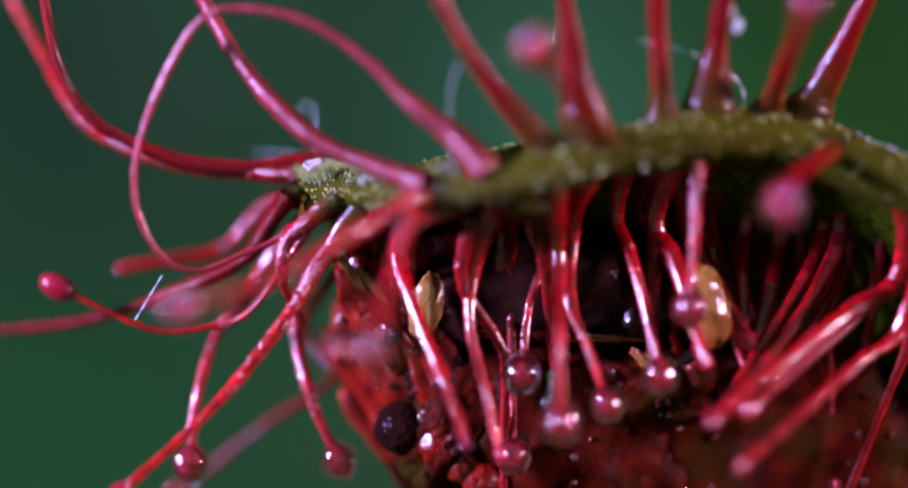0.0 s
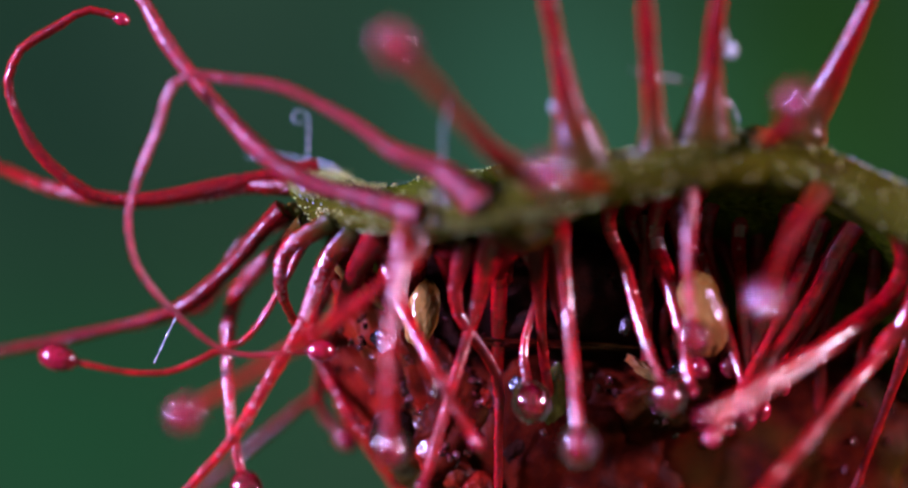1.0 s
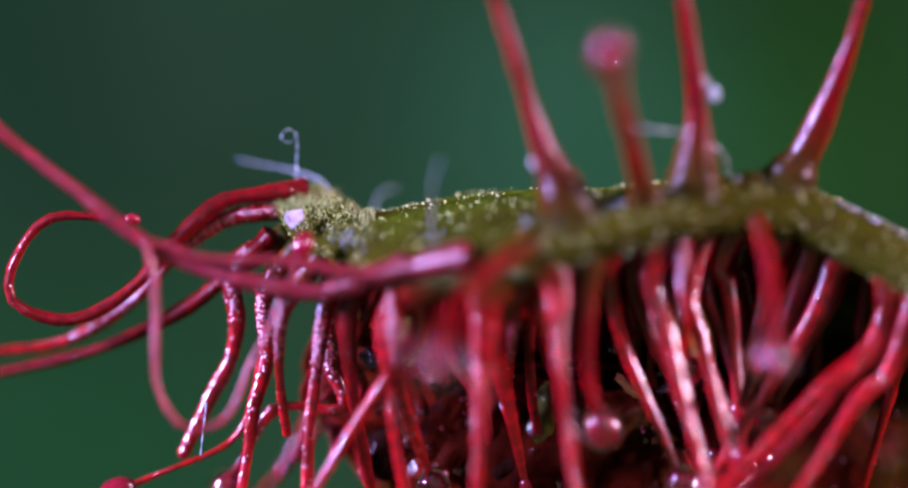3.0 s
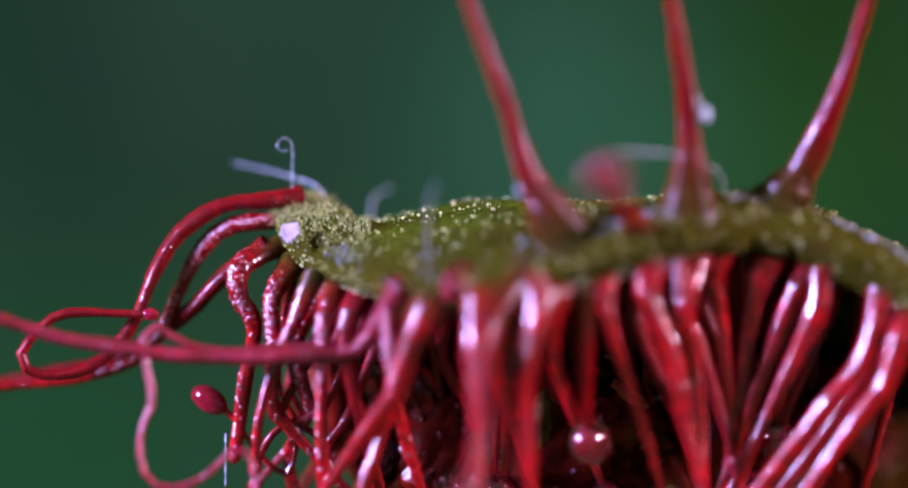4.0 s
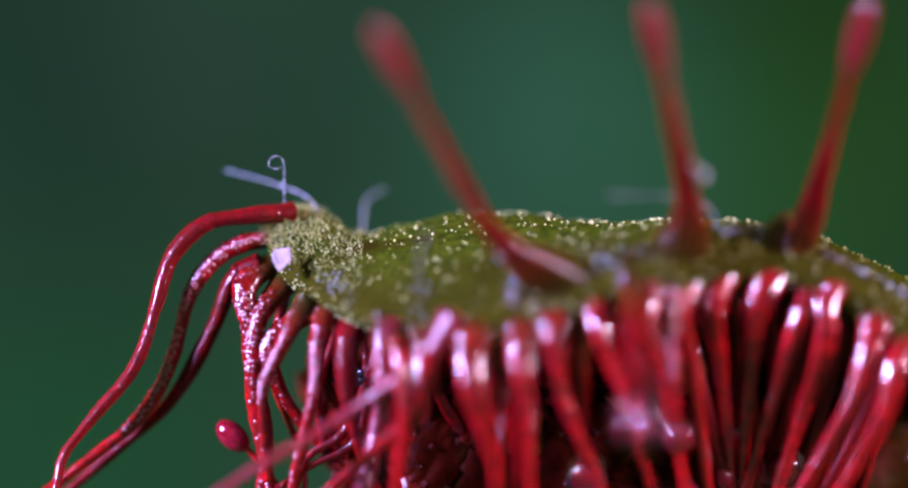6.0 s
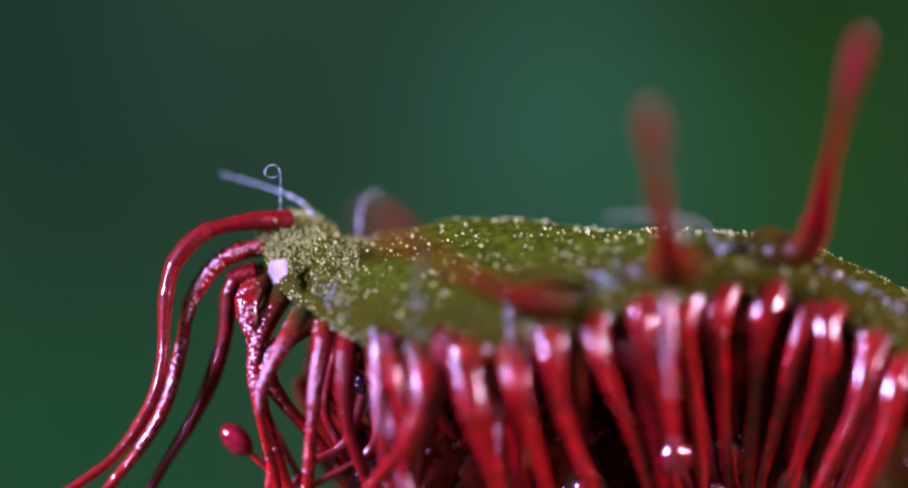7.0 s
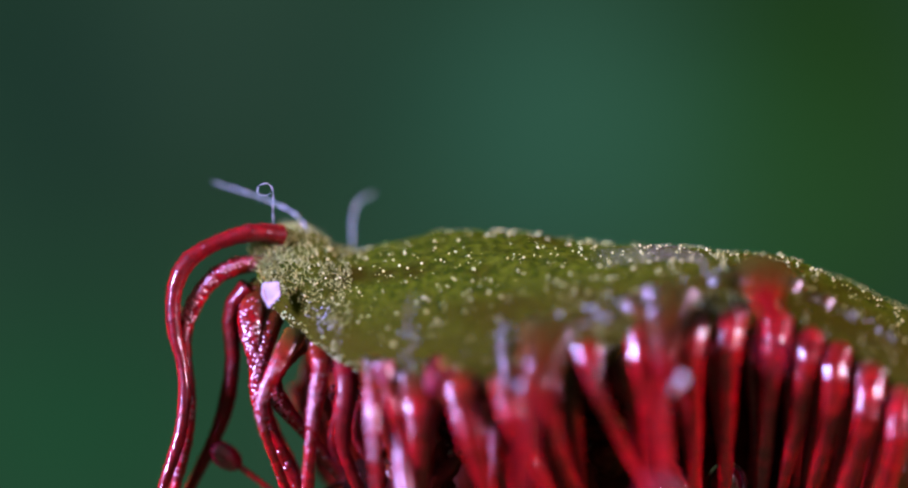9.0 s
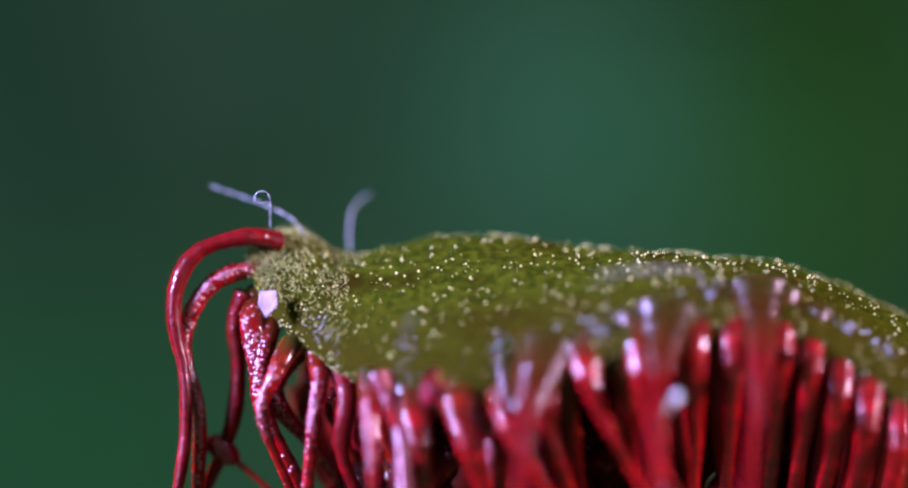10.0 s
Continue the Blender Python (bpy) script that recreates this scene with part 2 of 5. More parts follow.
def distance_sheet():
    """Far foliage, wholly out of focus: broad soft patches of green."""
    m, tree, shader = material("far_foliage")
    where = tree.nodes.new("ShaderNodeTexCoord")
    colour = None
    base = tree.nodes.new("ShaderNodeRGB")
    base.outputs[0].default_value = BACK_BASE
    colour = base.outputs[0]
    for x, z, wide, high, tint in BACK_PATCHES:
        shift = tree.nodes.new("ShaderNodeMapping")
        shift.vector_type = "TEXTURE"
        shift.inputs["Location"].default_value = (x, 0, z)
        shift.inputs["Scale"].default_value = (wide, 1, high)
        tree.links.new(where.outputs["Object"], shift.inputs["Vector"])
        ball_ = tree.nodes.new("ShaderNodeTexGradient")
        ball_.gradient_type = "SPHERICAL"
        tree.links.new(shift.outputs["Vector"], ball_.inputs["Vector"])
        mix = tree.nodes.new("ShaderNodeMix")
        mix.data_type = "RGBA"
        tree.links.new(ball_.outputs["Fac"], mix.inputs["Factor"])
        tree.links.new(colour, mix.inputs["A"])
        mix.inputs["B"].default_value = (*tint, 1)
        colour = mix.outputs["Result"]
    clouds = node(tree, "ShaderNodeTexNoise", Scale=260.0, Detail=2.0)
    tree.links.new(where.outputs["Object"], clouds.inputs["Vector"])
    level = node(tree, "ShaderNodeMapRange", From_Min=0.3, From_Max=0.7, To_Min=0.72, To_Max=1.28)
    tree.links.new(clouds.outputs["Fac"], level.inputs["Value"])
    tone = tree.nodes.new("ShaderNodeVectorMath")
    tone.operation = "SCALE"
    tree.links.new(colour, tone.inputs[0])
    tree.links.new(level.outputs["Result"], tone.inputs["Scale"])
    shader.inputs["Base Color"].default_value = (0.0, 0.0, 0.0, 1)
    shader.inputs["Roughness"].default_value = 1.0
    shader.inputs["Specular IOR Level"].default_value = 0.0
    tree.links.new(tone.outputs["Vector"], shader.inputs["Emission Color"])
    shader.inputs["Emission Strength"].default_value = 1.0
    me = mesh_of("backdrop", [(-0.10, 0, -0.055), (0.10, 0, -0.055), (0.10, 0, 0.08), (-0.10, 0, 0.08)], [(0, 1, 2, 3)])
    me.materials.append(m)
    ob = tagged(new("backdrop", me), "blurred dark green foliage far behind the leaf", "backdrop", kind="structure")
    ob.location = (0, 0.04, 0)


BACK_BASE = (0.0195, 0.052, 0.031, 1)
BACK_PATCHES = [(0.0024, 0.0023, 0.0048, 0.0040, (0.034, 0.122, 0.084)),
                (-0.0082, 0.0031, 0.0041, 0.0052, (0.0077, 0.0264, 0.0209)),
                (0.0072, 0.0025, 0.0041, 0.0087, (0.014, 0.055, 0.0055)),
                (0.0063, 0.0043, 0.0021, 0.0021, (0.0080, 0.0300, 0.0020)),
                (-0.0046, 0.0039, 0.0029, 0.0019, (0.0352, 0.0726, 0.0583)),
                (-0.0016, 0.0045, 0.0021, 0.0015, (0.011, 0.0363, 0.0264)),
                (-0.0021, 0.0026, 0.0022, 0.0021, (0.0132, 0.0407, 0.0275)),
                (-0.0074, -0.0038, 0.0052, 0.0035, (0.011, 0.077, 0.0308)),
                (0.0053, 0.0010, 0.0015, 0.0015, (0.022, 0.0935, 0.044))]
ground_sheet()
distance_sheet()

# ---- the sundew leaf ----
leaf = tagged(new("sundew_leaf"), "green sundew leaf curling its red sticky tentacles round a trapped insect", "sundew leaf")

# the blade in its last position, in mm: along x, the near rim, the crest and the far rim
ALONG = [-3.12, -2.90, -2.50, -2.20, -1.85, -1.40, -0.75, 0.15, 1.0, 1.9, 3.2, 4.1, 5.0, 5.95, 6.9, 8.4]
RIM_Z = [-0.28, -0.85, -1.20, -1.42, -1.62, -1.85, -2.05, -2.05, -1.75, -1.48, -0.98, -0.74, -0.82, -1.35, -1.90, -2.7]
RIM_Y = [-1.80, -2.10, -2.40, -2.65, -2.90, -3.20, -3.50, -3.75, -3.85, -3.92, -3.90, -3.60, -3.42, -3.35, -3.40, -3.2]
TOP_Z = [-0.22, 0.07, 0.19, 0.13, -0.13, -0.17, 0.02, 0.15, 0.10, -0.03, -0.14, -0.20, -0.32, -0.65, -1.08, -1.9]
TOP_Y = [-1.75, -1.60, -1.48, -1.40, -1.35, -1.35, -1.40, -1.45, -1.45, -1.45, -1.45, -1.45, -1.40, -1.35, -1.2, -1.0]
THICK = [0.15, 0.30, 0.38, 0.40, 0.42, 0.45, 0.48, 0.54, 0.62, 0.72, 0.80, 0.80, 0.80, 0.80, 0.80, 0.80]


def along(table, x):
    return float(np.interp(x, ALONG, table))


def blade_point(x, v):
    """v: 0 at the near rim, 0.5 on the crest, 1 at the far rim."""
    rim = Vector((x, along(RIM_Y, x), along(RIM_Z, x)))
    top = Vector((x, along(TOP_Y, x), along(TOP_Z, x)))
    drop = min(1.0, (x + 3.12) / 1.2)
    far = Vector((x, along(TOP_Y, x) + 1.9 * drop, along(TOP_Z, x) - 0.9 * drop))
    if v < 0.5:
        s = v * 2
        bulge = Vector((0, -0.16, 0.22)) * (math.sin(math.pi * s) * (rim - top).length / 2.6)
        return rim.lerp(top, s) + bulge
    s = (v - 0.5) * 2
    bulge = Vector((0, 0.2, 0.25)) * (math.sin(math.pi * s) * drop)
    return top.lerp(far, s) + bulge


def build_blade():
    nu, nv = 120, 40
    xs = [-3.12 + (8.4 + 3.12) * (i / nu) ** 1.0 for i in range(nu + 1)]
    outer, normals = [], []
    for x in xs:
        for j in range(nv + 1):
            v = j / nv
            p = blade_point(x, v)
            du = blade_point(x + 0.02, v) - blade_point(x - 0.02, v)
            dv = blade_point(x, min(1, v + 0.02)) - blade_point(x, max(0, v - 0.02))
            n = du.cross(dv).normalized()
            lump = 0.06 * noise.noise(p * 1.6) + 0.025 * noise.noise(p * 5.0) + 0.016 * noise.noise(p * 13.0)
            outer.append(p + n * lump)
            normals.append(n)
    verts, faces, row = [], [], nv + 1
    for p in outer:
        verts.append(p * MM)
    for (p, n), k in zip(zip(outer, normals), range(len(outer))):
        verts.append((p - n * along(THICK, xs[k // row])) * MM)
    shift = len(outer)
    for i in range(nu):
        for j in range(nv):
            a = i * row + j
            faces.append((a, a + row, a + row + 1, a + 1))
            faces.append((shift + a, shift + a + 1, shift + a + row + 1, shift + a + row))
    # rolled edges: a half-round bead joins the two faces
    for j, sign in ((0, 1), (nv, -1)):
        lines = [[i * row + j for i in range(nu + 1)]]
        for step in (1, 2, 3):
            a = math.pi * step / 4
            line = []
            for i in range(nu + 1):
                k = i * row + j
                p, q = verts[k], verts[shift + k]
                inner = outer[i * row + (j + 1 if j == 0 else j - 1)]
                out = (outer[k] - inner).normalized()
                mid, r = (p + q) / 2, (p - q) / 2
                line.append(len(verts))
                verts.append(mid + r * math.cos(a) + out * r.length * 1.1 * math.sin(a))
            lines.append(line)
        lines.append([shift + i * row + j for i in range(nu + 1)])
        for a, b in zip(lines, lines[1:]):
            for i in range(nu):
                face = (a[i], b[i], b[i + 1], a[i + 1])
                faces.append(face if sign > 0 else face[::-1])
    for i in (0, nu):
        for j in range(nv):
            a = i * row + j
            face = (a, a + 1, shift + a + 1, shift + a)
            faces.append(face if i == 0 else face[::-1])
    me = mesh_of("blade", verts, faces)
    reach = me.attributes.new("along", "FLOAT", "POINT")  # from the near rim, in mm
    far = 2 * [2.6 * (k % row) / nv for k in range(shift)] + [0.0] * (3 * (nu + 1)) + [2.6] * (3 * (nu + 1))
    reach.data.foreach_set("value", far)
    blade = part("blade", me, GREEN, leaf, "olive green blade, its underside dotted with pale glands")
    BLADE_MOVES.append((blade, Matrix()))
    return blade


blade = build_blade()


def build_specks():
    """Tiny stalkless glands that glint all over the leaf's back."""
    rng = random.Random(5)
    unit = ball("speck", 1.0, 1.0, 6)
    shape = [v.co.copy() for v in unit.vertices]
    faces = [tuple(p.vertices) for p in unit.polygons]
    bpy.data.meshes.remove(unit)
    verts, every = [], []
    for k in range(1620):
        x = rng.uniform(-3.05, 7.0)
        if x > -1.6 and rng.random() < 0.08:
            x = rng.uniform(-3.0, -1.7)
        v = rng.uniform(0.04, 0.70)
        r = rng.choice((0.006, 0.009, 0.013, 0.018)) * rng.uniform(0.8, 1.2)
        p = blade_point(x, v)
        du = blade_point(x + 0.02, v) - blade_point(x - 0.02, v)
        dv = blade_point(x, v + 0.02) - blade_point(x, v - 0.02)
        n = du.cross(dv).normalized()
        p = p + n * (0.06 * noise.noise(p * 1.6) + 0.025 * noise.noise(p * 5.0) + r * rng.uniform(0.5, 1.6))
        if k >= 1250:  # round the rolled rim
            p, r = blade_point(x, 0.0), rng.uniform(0.008, 0.020)
            out, a = (p - blade_point(x, 0.03)).normalized(), rng.uniform(0.0, 2.6)
            du = blade_point(x + 0.02, 0.0) - blade_point(x - 0.02, 0.0)
            n = du.cross(blade_point(x, 0.03) - p).normalized()
            half = along(THICK, x) / 2
            p = p - n * half + (n * math.cos(a) + out * 1.1 * math.sin(a)) * (half + 0.5 * r) + n * 0.05 * noise.noise(p * 1.6)
        base = len(verts)
        verts += [(p + q * r) * MM for q in shape]
        every += [tuple(base + k for k in f) for f in faces]
    part("gland_dots", mesh_of("gland_dots", verts, every), SPECK, blade, "tiny pale glistening glands", "stuff")


build_specks()


def build_rim_hairs():
    """Short blunt clear hairs along the near rim, joined."""
    rng = random.Random(8)
    verts, faces = [], []
    for k in range(230):
        x = rng.uniform(-2.9, 6.9) if k < 60 else rng.choice((-2.05, -1.95, -0.75, -0.7, 0.75, 2.25, 3.95)) + rng.gauss(0, 0.10)
        p = blade_point(x, rng.uniform(0.0, 0.05) if k < 60 else rng.uniform(0.0, 0.11))
        d = Vector((rng.uniform(-0.7, 0.7), -0.7, rng.uniform(0.0, 0.9))).normalized()
        bend = Vector((rng.uniform(-1, 1), 0, rng.uniform(-0.5, 0.5))) * 0.03
        size, r = rng.uniform(0.02, 0.07), rng.uniform(0.005, 0.012)
        if k >= 160:  # drops of slime along the edge
            x = rng.uniform(0.6, 6.6)
            p, size, r = blade_point(x, rng.uniform(0.0, 0.07)), 0.05, rng.uniform(0.015, 0.032)
        line, far = spline([p, p + d * size * 0.5, p + d * size + bend], 6)
        me = tube("hair", [q * MM for q in line], [r * k * MM for k in (1.0, 0.9, 1.1, 0.9, 1.0, 0.4)], 6)
        start = len(verts)
        verts += [v.co.copy() for v in me.vertices]
        faces += [tuple(start + k for k in q.vertices) for q in me.polygons]
        bpy.data.meshes.remove(me)
    part("rim_fuzz", mesh_of("rim_fuzz", verts, faces), HAIR, blade, "short clear hairs along the rim", "stuff")


build_rim_hairs()


def build_tuft():
    """Pale fluff on the leaf's tip."""
    rng = random.Random(12)
    verts, faces = [], []
    for k in range(1300):
        x = -3.1 + 1.5 * rng.random() ** 1.3
        p = blade_point(x, rng.uniform(0.03, 0.62))
        d = Vector((rng.uniform(-0.9, 0.7), rng.uniform(-0.9, 0.0), rng.uniform(-0.1, 1.0))).normalized()
        size, r = rng.uniform(0.05, 0.17) * (1.0 if x < -2.2 else 0.6), rng.uniform(0.003, 0.006)
        line, far = spline([p, p + d * size * 0.5, p + d * size + Vector((rng.uniform(-1, 1), 0, rng.uniform(-1, 1))) * 0.03], 5)
        me = tube("fluff", [q * MM for q in line], [r * s * MM for s in (1.0, 0.9, 1.1, 0.9, 0.4)], 5)
        start = len(verts)
        verts += [v.co.copy() for v in me.vertices]
        faces += [tuple(start + k for k in q.vertices) for q in me.polygons]
        bpy.data.meshes.remove(me)
    part("fluff", mesh_of("fluff", verts, faces), FLUFF, blade, "pale yellow-green fluff on the leaf's tip", "stuff")


build_tuft()


# ---- tentacles: each a foot on the rim, a chain of rigid joints and a gland at its tip ----
class Tentacle:
    def __init__(self, base, length, thick=(0.26, 0.08), joints=20, ref="x", mat=None, head=0.16, drop=0.0, foot=True, taper=2.2, long=1.35, flat=0.78, body=0.45, flare=0.52, stuck=()):
        self.base, self.length, self.ref = Vector(base), length, ref
        self.keys = []
        mat = mat or RED
        self.joints, self.step = joints, length / joints
        r = [thick[1] + (thick[0] - thick[1]) * (body * (1 - i / joints) ** taper + (1 - body) * math.exp(-i * self.step / flare)) for i in range(joints + 1)]
        r = [a * (1 + 0.10 * math.sin(i * self.step * 2.6 + 7 * length + base[0]) + 0.06 * math.sin(i * self.step * 6.1 + 3 * base[0])) for i, a in enumerate(r)]
        root = ball("tentacle", thick[0] * flat * 0.5 * MM, 1.0)
        self.root = part("tentacle", root, STALK if foot else mat, leaf)
        BLADE_MOVES.append((self.root, Matrix.Translation(self.base * MM)))
        self.pieces = []
        for i in range(joints):
            me = joint("segment", self.step * MM, r[i] * MM, r[i + 1] * MM, 26 if foot else 18, 9 if foot else 6, flat)
            green = foot and i * self.step < 0.9
            here = (i + 0.5) * self.step
            if foot and mat == RED and thick[0] < 0.275 and 0.25 < here < 4.2:  # a flock a millimetre from the foot, fewer below
                count = int(self.step * r[i] * 800 * (math.exp(-((here - 1.2) / 0.42) ** 2) + (0.12 if ref == "x" else 0.4 + math.exp(-((here - 3.0) / 0.4) ** 2))) * GRAIN.uniform(0.5, 1.4))
                me = studded(me, self.step * MM, r[i] * MM, r[i + 1] * MM, flat, count, 2.0 if ref == "x" else 3.6)
            if green or mat == STEM:
                reach = me.attributes.new("along", "FLOAT", "POINT")
                reach.data.foreach_set("value", [i * self.step + v.co.z / MM for v in me.vertices])
            self.pieces.append(part("segment", me, FOOT if green and mat == RED else mat, self.root))
            me.materials.append(PAPILLA)
        self.tips = []
        if head:
            self.tips.append(part("gland", ball("gland", head * MM, long), GLAND, self.root, "crimson gland at the tip"))
        if drop:
            self.tips.append(part("dew_drop", ball("dew_drop", drop * MM, 1.1, 24), DEW, self.root, "clear sticky drop"))
        self.stuck = []
        for i, aside, size in stuck:
            blob = part("slime_blob", ball("slime_blob", size * MM, 1.5, 12), HAIR, self.root, "milky blob of slime")
            self.stuck.append((blob, i, Matrix.Translation((aside * MM, 0, 0))))
        TENTACLES.append(self)

    def at(self, t, *points):
        """The line of the tentacle at t seconds, after its base, in mm."""
        base = rolled(t) @ (self.base * MM) / MM
        line, far = spline([base, *points], 60)
        ways = []
        for i in range(self.joints):
            a = (i + 0.5) * self.step / far * 59
            k = min(int(a), 57)
            ways.append((line[k + 2] - line[k]).normalized() if k < 57 else (line[59] - line[57]).normalized())
        self.keys.append((t, ways))
        return self

    def ways(self, t):
        times = [k[0] for k in self.keys]
        if t <= times[0]:
            return self.keys[0][1]
        if t >= times[-1]:
            return self.keys[-1][1]
        i = max(k for k in range(len(times)) if times[k] <= t)
        s = (t - times[i]) / (times[i + 1] - times[i])
        before, after = self.keys[max(i - 1, 0)], self.keys[min(i + 2, len(times) - 1)]
        found = []
        for k, (a, b) in enumerate(zip(self.keys[i][1], self.keys[i + 1][1])):
            h = times[i + 1] - times[i]
            ma = (b - before[1][k]) / max(times[i + 1] - before[0], 0.1) * h
            mb = (after[1][k] - a) / max(after[0] - times[i], 0.1) * h
            q = a * (2 * s ** 3 - 3 * s * s + 1) + ma * (s ** 3 - 2 * s * s + s) + b * (3 * s * s - 2 * s ** 3) + mb * (s ** 3 - s * s)
            found.append(q.normalized())
        return found

    def rows(self):
        each = [[] for _ in range(self.joints + 1)]
        for t in TIMES:
            frame_of_root = rolled(t) @ Matrix.Translation(self.base * MM)
            back = frame_of_root.inverted()
            p = frame_of_root.translation.copy()
            for i, d in enumerate(self.ways(t)):
                side = Vector((1, 0, 0)) if self.ref == "x" else Vector((0, 1, 0))
                a = (side - d * side.dot(d)).normalized()
                b = d.cross(a)
                turn = Matrix((a, b, d)).transposed().to_4x4()
                each[i].append((t, back @ Matrix.Translation(p) @ turn))
                p = p + d * self.step * MM
            each[self.joints].append((t, back @ Matrix.Translation(p) @ turn))
        return each


TENTACLES = []
Tentacle((1.66, -3.71, -1.77), 2.95, head=0.19, drop=0.32, taper=1.3, body=0.3, thick=(0.34, 0.075), mat=STEM).at(0, (1.87, -4.89, 2.09), (1.25, -6.10, 2.88)).at(1, (1.86, -5.26, 0.89), (1.41, -6.84, 0.99)).at(2, (1.82, -5.43, -0.59), (1.69, -6.34, -1.31)).at(2.7, (1.96, -4.11, -1.55), (2.22, -4.11, -2.64)).at(3.6, (1.97, -3.86, -1.90), (2.15, -2.94, -3.58)).at(10, (1.71, -3.77, -2.60), (1.98, -2.70, -4.20))
Tentacle((1.40, -3.69, -1.55), 5.20, stuck=((5, -0.22, 0.06),), taper=1.3, body=0.10, flare=0.85, thick=(0.50, 0.065), joints=24, head=0.15, long=5.0, mat=STEM).at(0, (1.92, -3.86, 2.10), (1.66, -4.24, 3.66)).at(1, (1.75, -4.04, 1.92), (1.40, -4.39, 3.65)).at(2, (1.53, -4.21, 1.58), (1.22, -4.48, 2.61), (0.94, -4.76, 3.64)).at(2.7, (1.26, -4.24, 1.92), (0.96, -4.39, 2.88), (0.72, -4.52, 3.65)).at(3.8, (1.13, -4.31, 1.22), (0.78, -4.58, 2.35), (0.31, -4.90, 3.64)).at(5, (0.96, -4.04, 0.36), (0.57, -4.03, 1.24), (-0.03, -3.89, 2.53), (-0.34, -3.64, 3.67)).at(5.7, (0.57, -4.69, 0.44), (-0.20, -5.57, 1.99), (-0.89, -6.47, 3.60)).at(6.8, (0.83, -5.00, -0.68), (-0.12, -6.60, -0.07), (-0.88, -8.00, 0.48)).at(7.5, (0.74, -5.30, -1.02), (-0.20, -7.00, -0.84), (-0.79, -8.40, -0.66)).at(8.5, (1.12, -5.00, -2.30), (0.90, -6.40, -3.60)).at(10, (1.14, -4.25, -2.42), (1.00, -5.03, -3.64))
Tentacle((2.49, -3.71, -1.34), 3.57, head=0.19, drop=0.32, taper=1.3, body=0.3, thick=(0.34, 0.075), mat=STEM).at(0, (3.10, -3.83, 2.62), (3.05, -4.11, 3.66)).at(1, (2.96, -3.99, 2.36), (2.87, -4.28, 3.66)).at(2, (2.79, -4.05, 1.75), (2.58, -4.39, 3.39)).at(2.7, (2.69, -4.86, 1.74), (2.36, -6.11, 3.22)).at(3.8, (2.60, -5.02, 0.62), (2.22, -7.24, 1.41)).at(4.5, (2.54, -5.71, -0.16), (2.38, -7.47, -0.41)).at(5, (2.61, -5.56, -0.85), (2.56, -7.18, -1.56)).at(6, (2.63, -5.60, -1.71), (2.70, -6.68, -2.55)).at(6.8, (2.83, -4.14, -1.98), (3.10, -3.64, -3.30)).at(10, (2.58, -3.75, -2.25), (2.77, -2.69, -3.84))
Tentacle((3.19, -3.68, -1.08), 4.25, stuck=((8, 0.28, 0.08), (9, 0.15, 0.06)), taper=1.3, body=0.10, flare=0.85, thick=(0.50, 0.065), joints=22, head=0.15, long=5.0, mat=STEM).at(0, (3.90, -3.59, 2.63), (4.04, -3.90, 3.67)).at(1, (3.84, -3.78, 2.36), (3.96, -4.09, 3.66)).at(2, (3.75, -3.96, 2.36), (3.80, -4.23, 3.66)).at(2.7, (3.70, -3.93, 2.10), (3.52, -4.15, 3.66)).at(3.8, (3.53, -4.08, 1.57), (3.47, -4.32, 2.53), (3.30, -4.61, 3.65)).at(5, (3.60, -3.89, 1.05), (3.35, -3.79, 2.36), (3.11, -3.48, 3.67)).at(5.7, (3.59, -4.37, 0.79), (3.28, -5.35, 2.33), (3.01, -6.07, 3.44)).at(6.8, (3.25, -4.60, -0.16), (3.05, -6.00, 0.87), (2.90, -7.30, 1.92)).at(7.5, (3.15, -5.20, -0.25), (3.00, -7.40, 0.27)).at(8.5, (3.13, -5.10, -1.90), (2.95, -6.60, -3.00)).at(10, (3.09, -4.35, -1.89), (2.98, -5.47, -3.26))
Tentacle((4.59, -3.28, -0.73), 4.35, taper=1.3, body=0.10, flare=0.85, thick=(0.50, 0.065), joints=22, head=0.15, long=5.0, mat=STEM).at(0, (5.74, -3.10, 2.72), (6.21, -3.37, 3.68)).at(1, (5.73, -3.30, 2.55), (6.26, -3.57, 3.67)).at(2, (5.55, -3.47, 2.02), (5.97, -3.81, 3.15), (6.18, -3.98, 3.66)).at(2.7, (5.47, -3.41, 1.76), (5.94, -3.64, 2.98), (6.16, -3.77, 3.67)).at(3.8, (5.29, -3.49, 1.23), (5.79, -3.83, 2.36), (6.20, -4.20, 3.66)).at(5, (5.46, -3.40, 1.05), (5.99, -3.30, 2.46), (6.27, -3.00, 3.68)).at(5.7, (5.20, -3.59, 0.10), (5.68, -4.53, 1.57), (6.07, -5.50, 3.11)).at(6.8, (5.36, -3.80, 0.01), (5.67, -4.80, 1.40), (6.00, -6.00, 2.84)).at(7.5, (5.30, -4.20, 0.01), (5.52, -5.40, 0.79), (5.72, -6.80, 1.76)).at(8, (5.23, -5.00, -0.16), (5.28, -7.20, 0.78)).at(8.5, (4.95, -5.60, -1.15), (4.85, -8.40, -1.60)).at(9.2, (4.65, -6.94, -1.52), (4.67, -8.91, -2.00)).at(10, (4.61, -4.03, -1.72), (4.45, -5.07, -3.09))
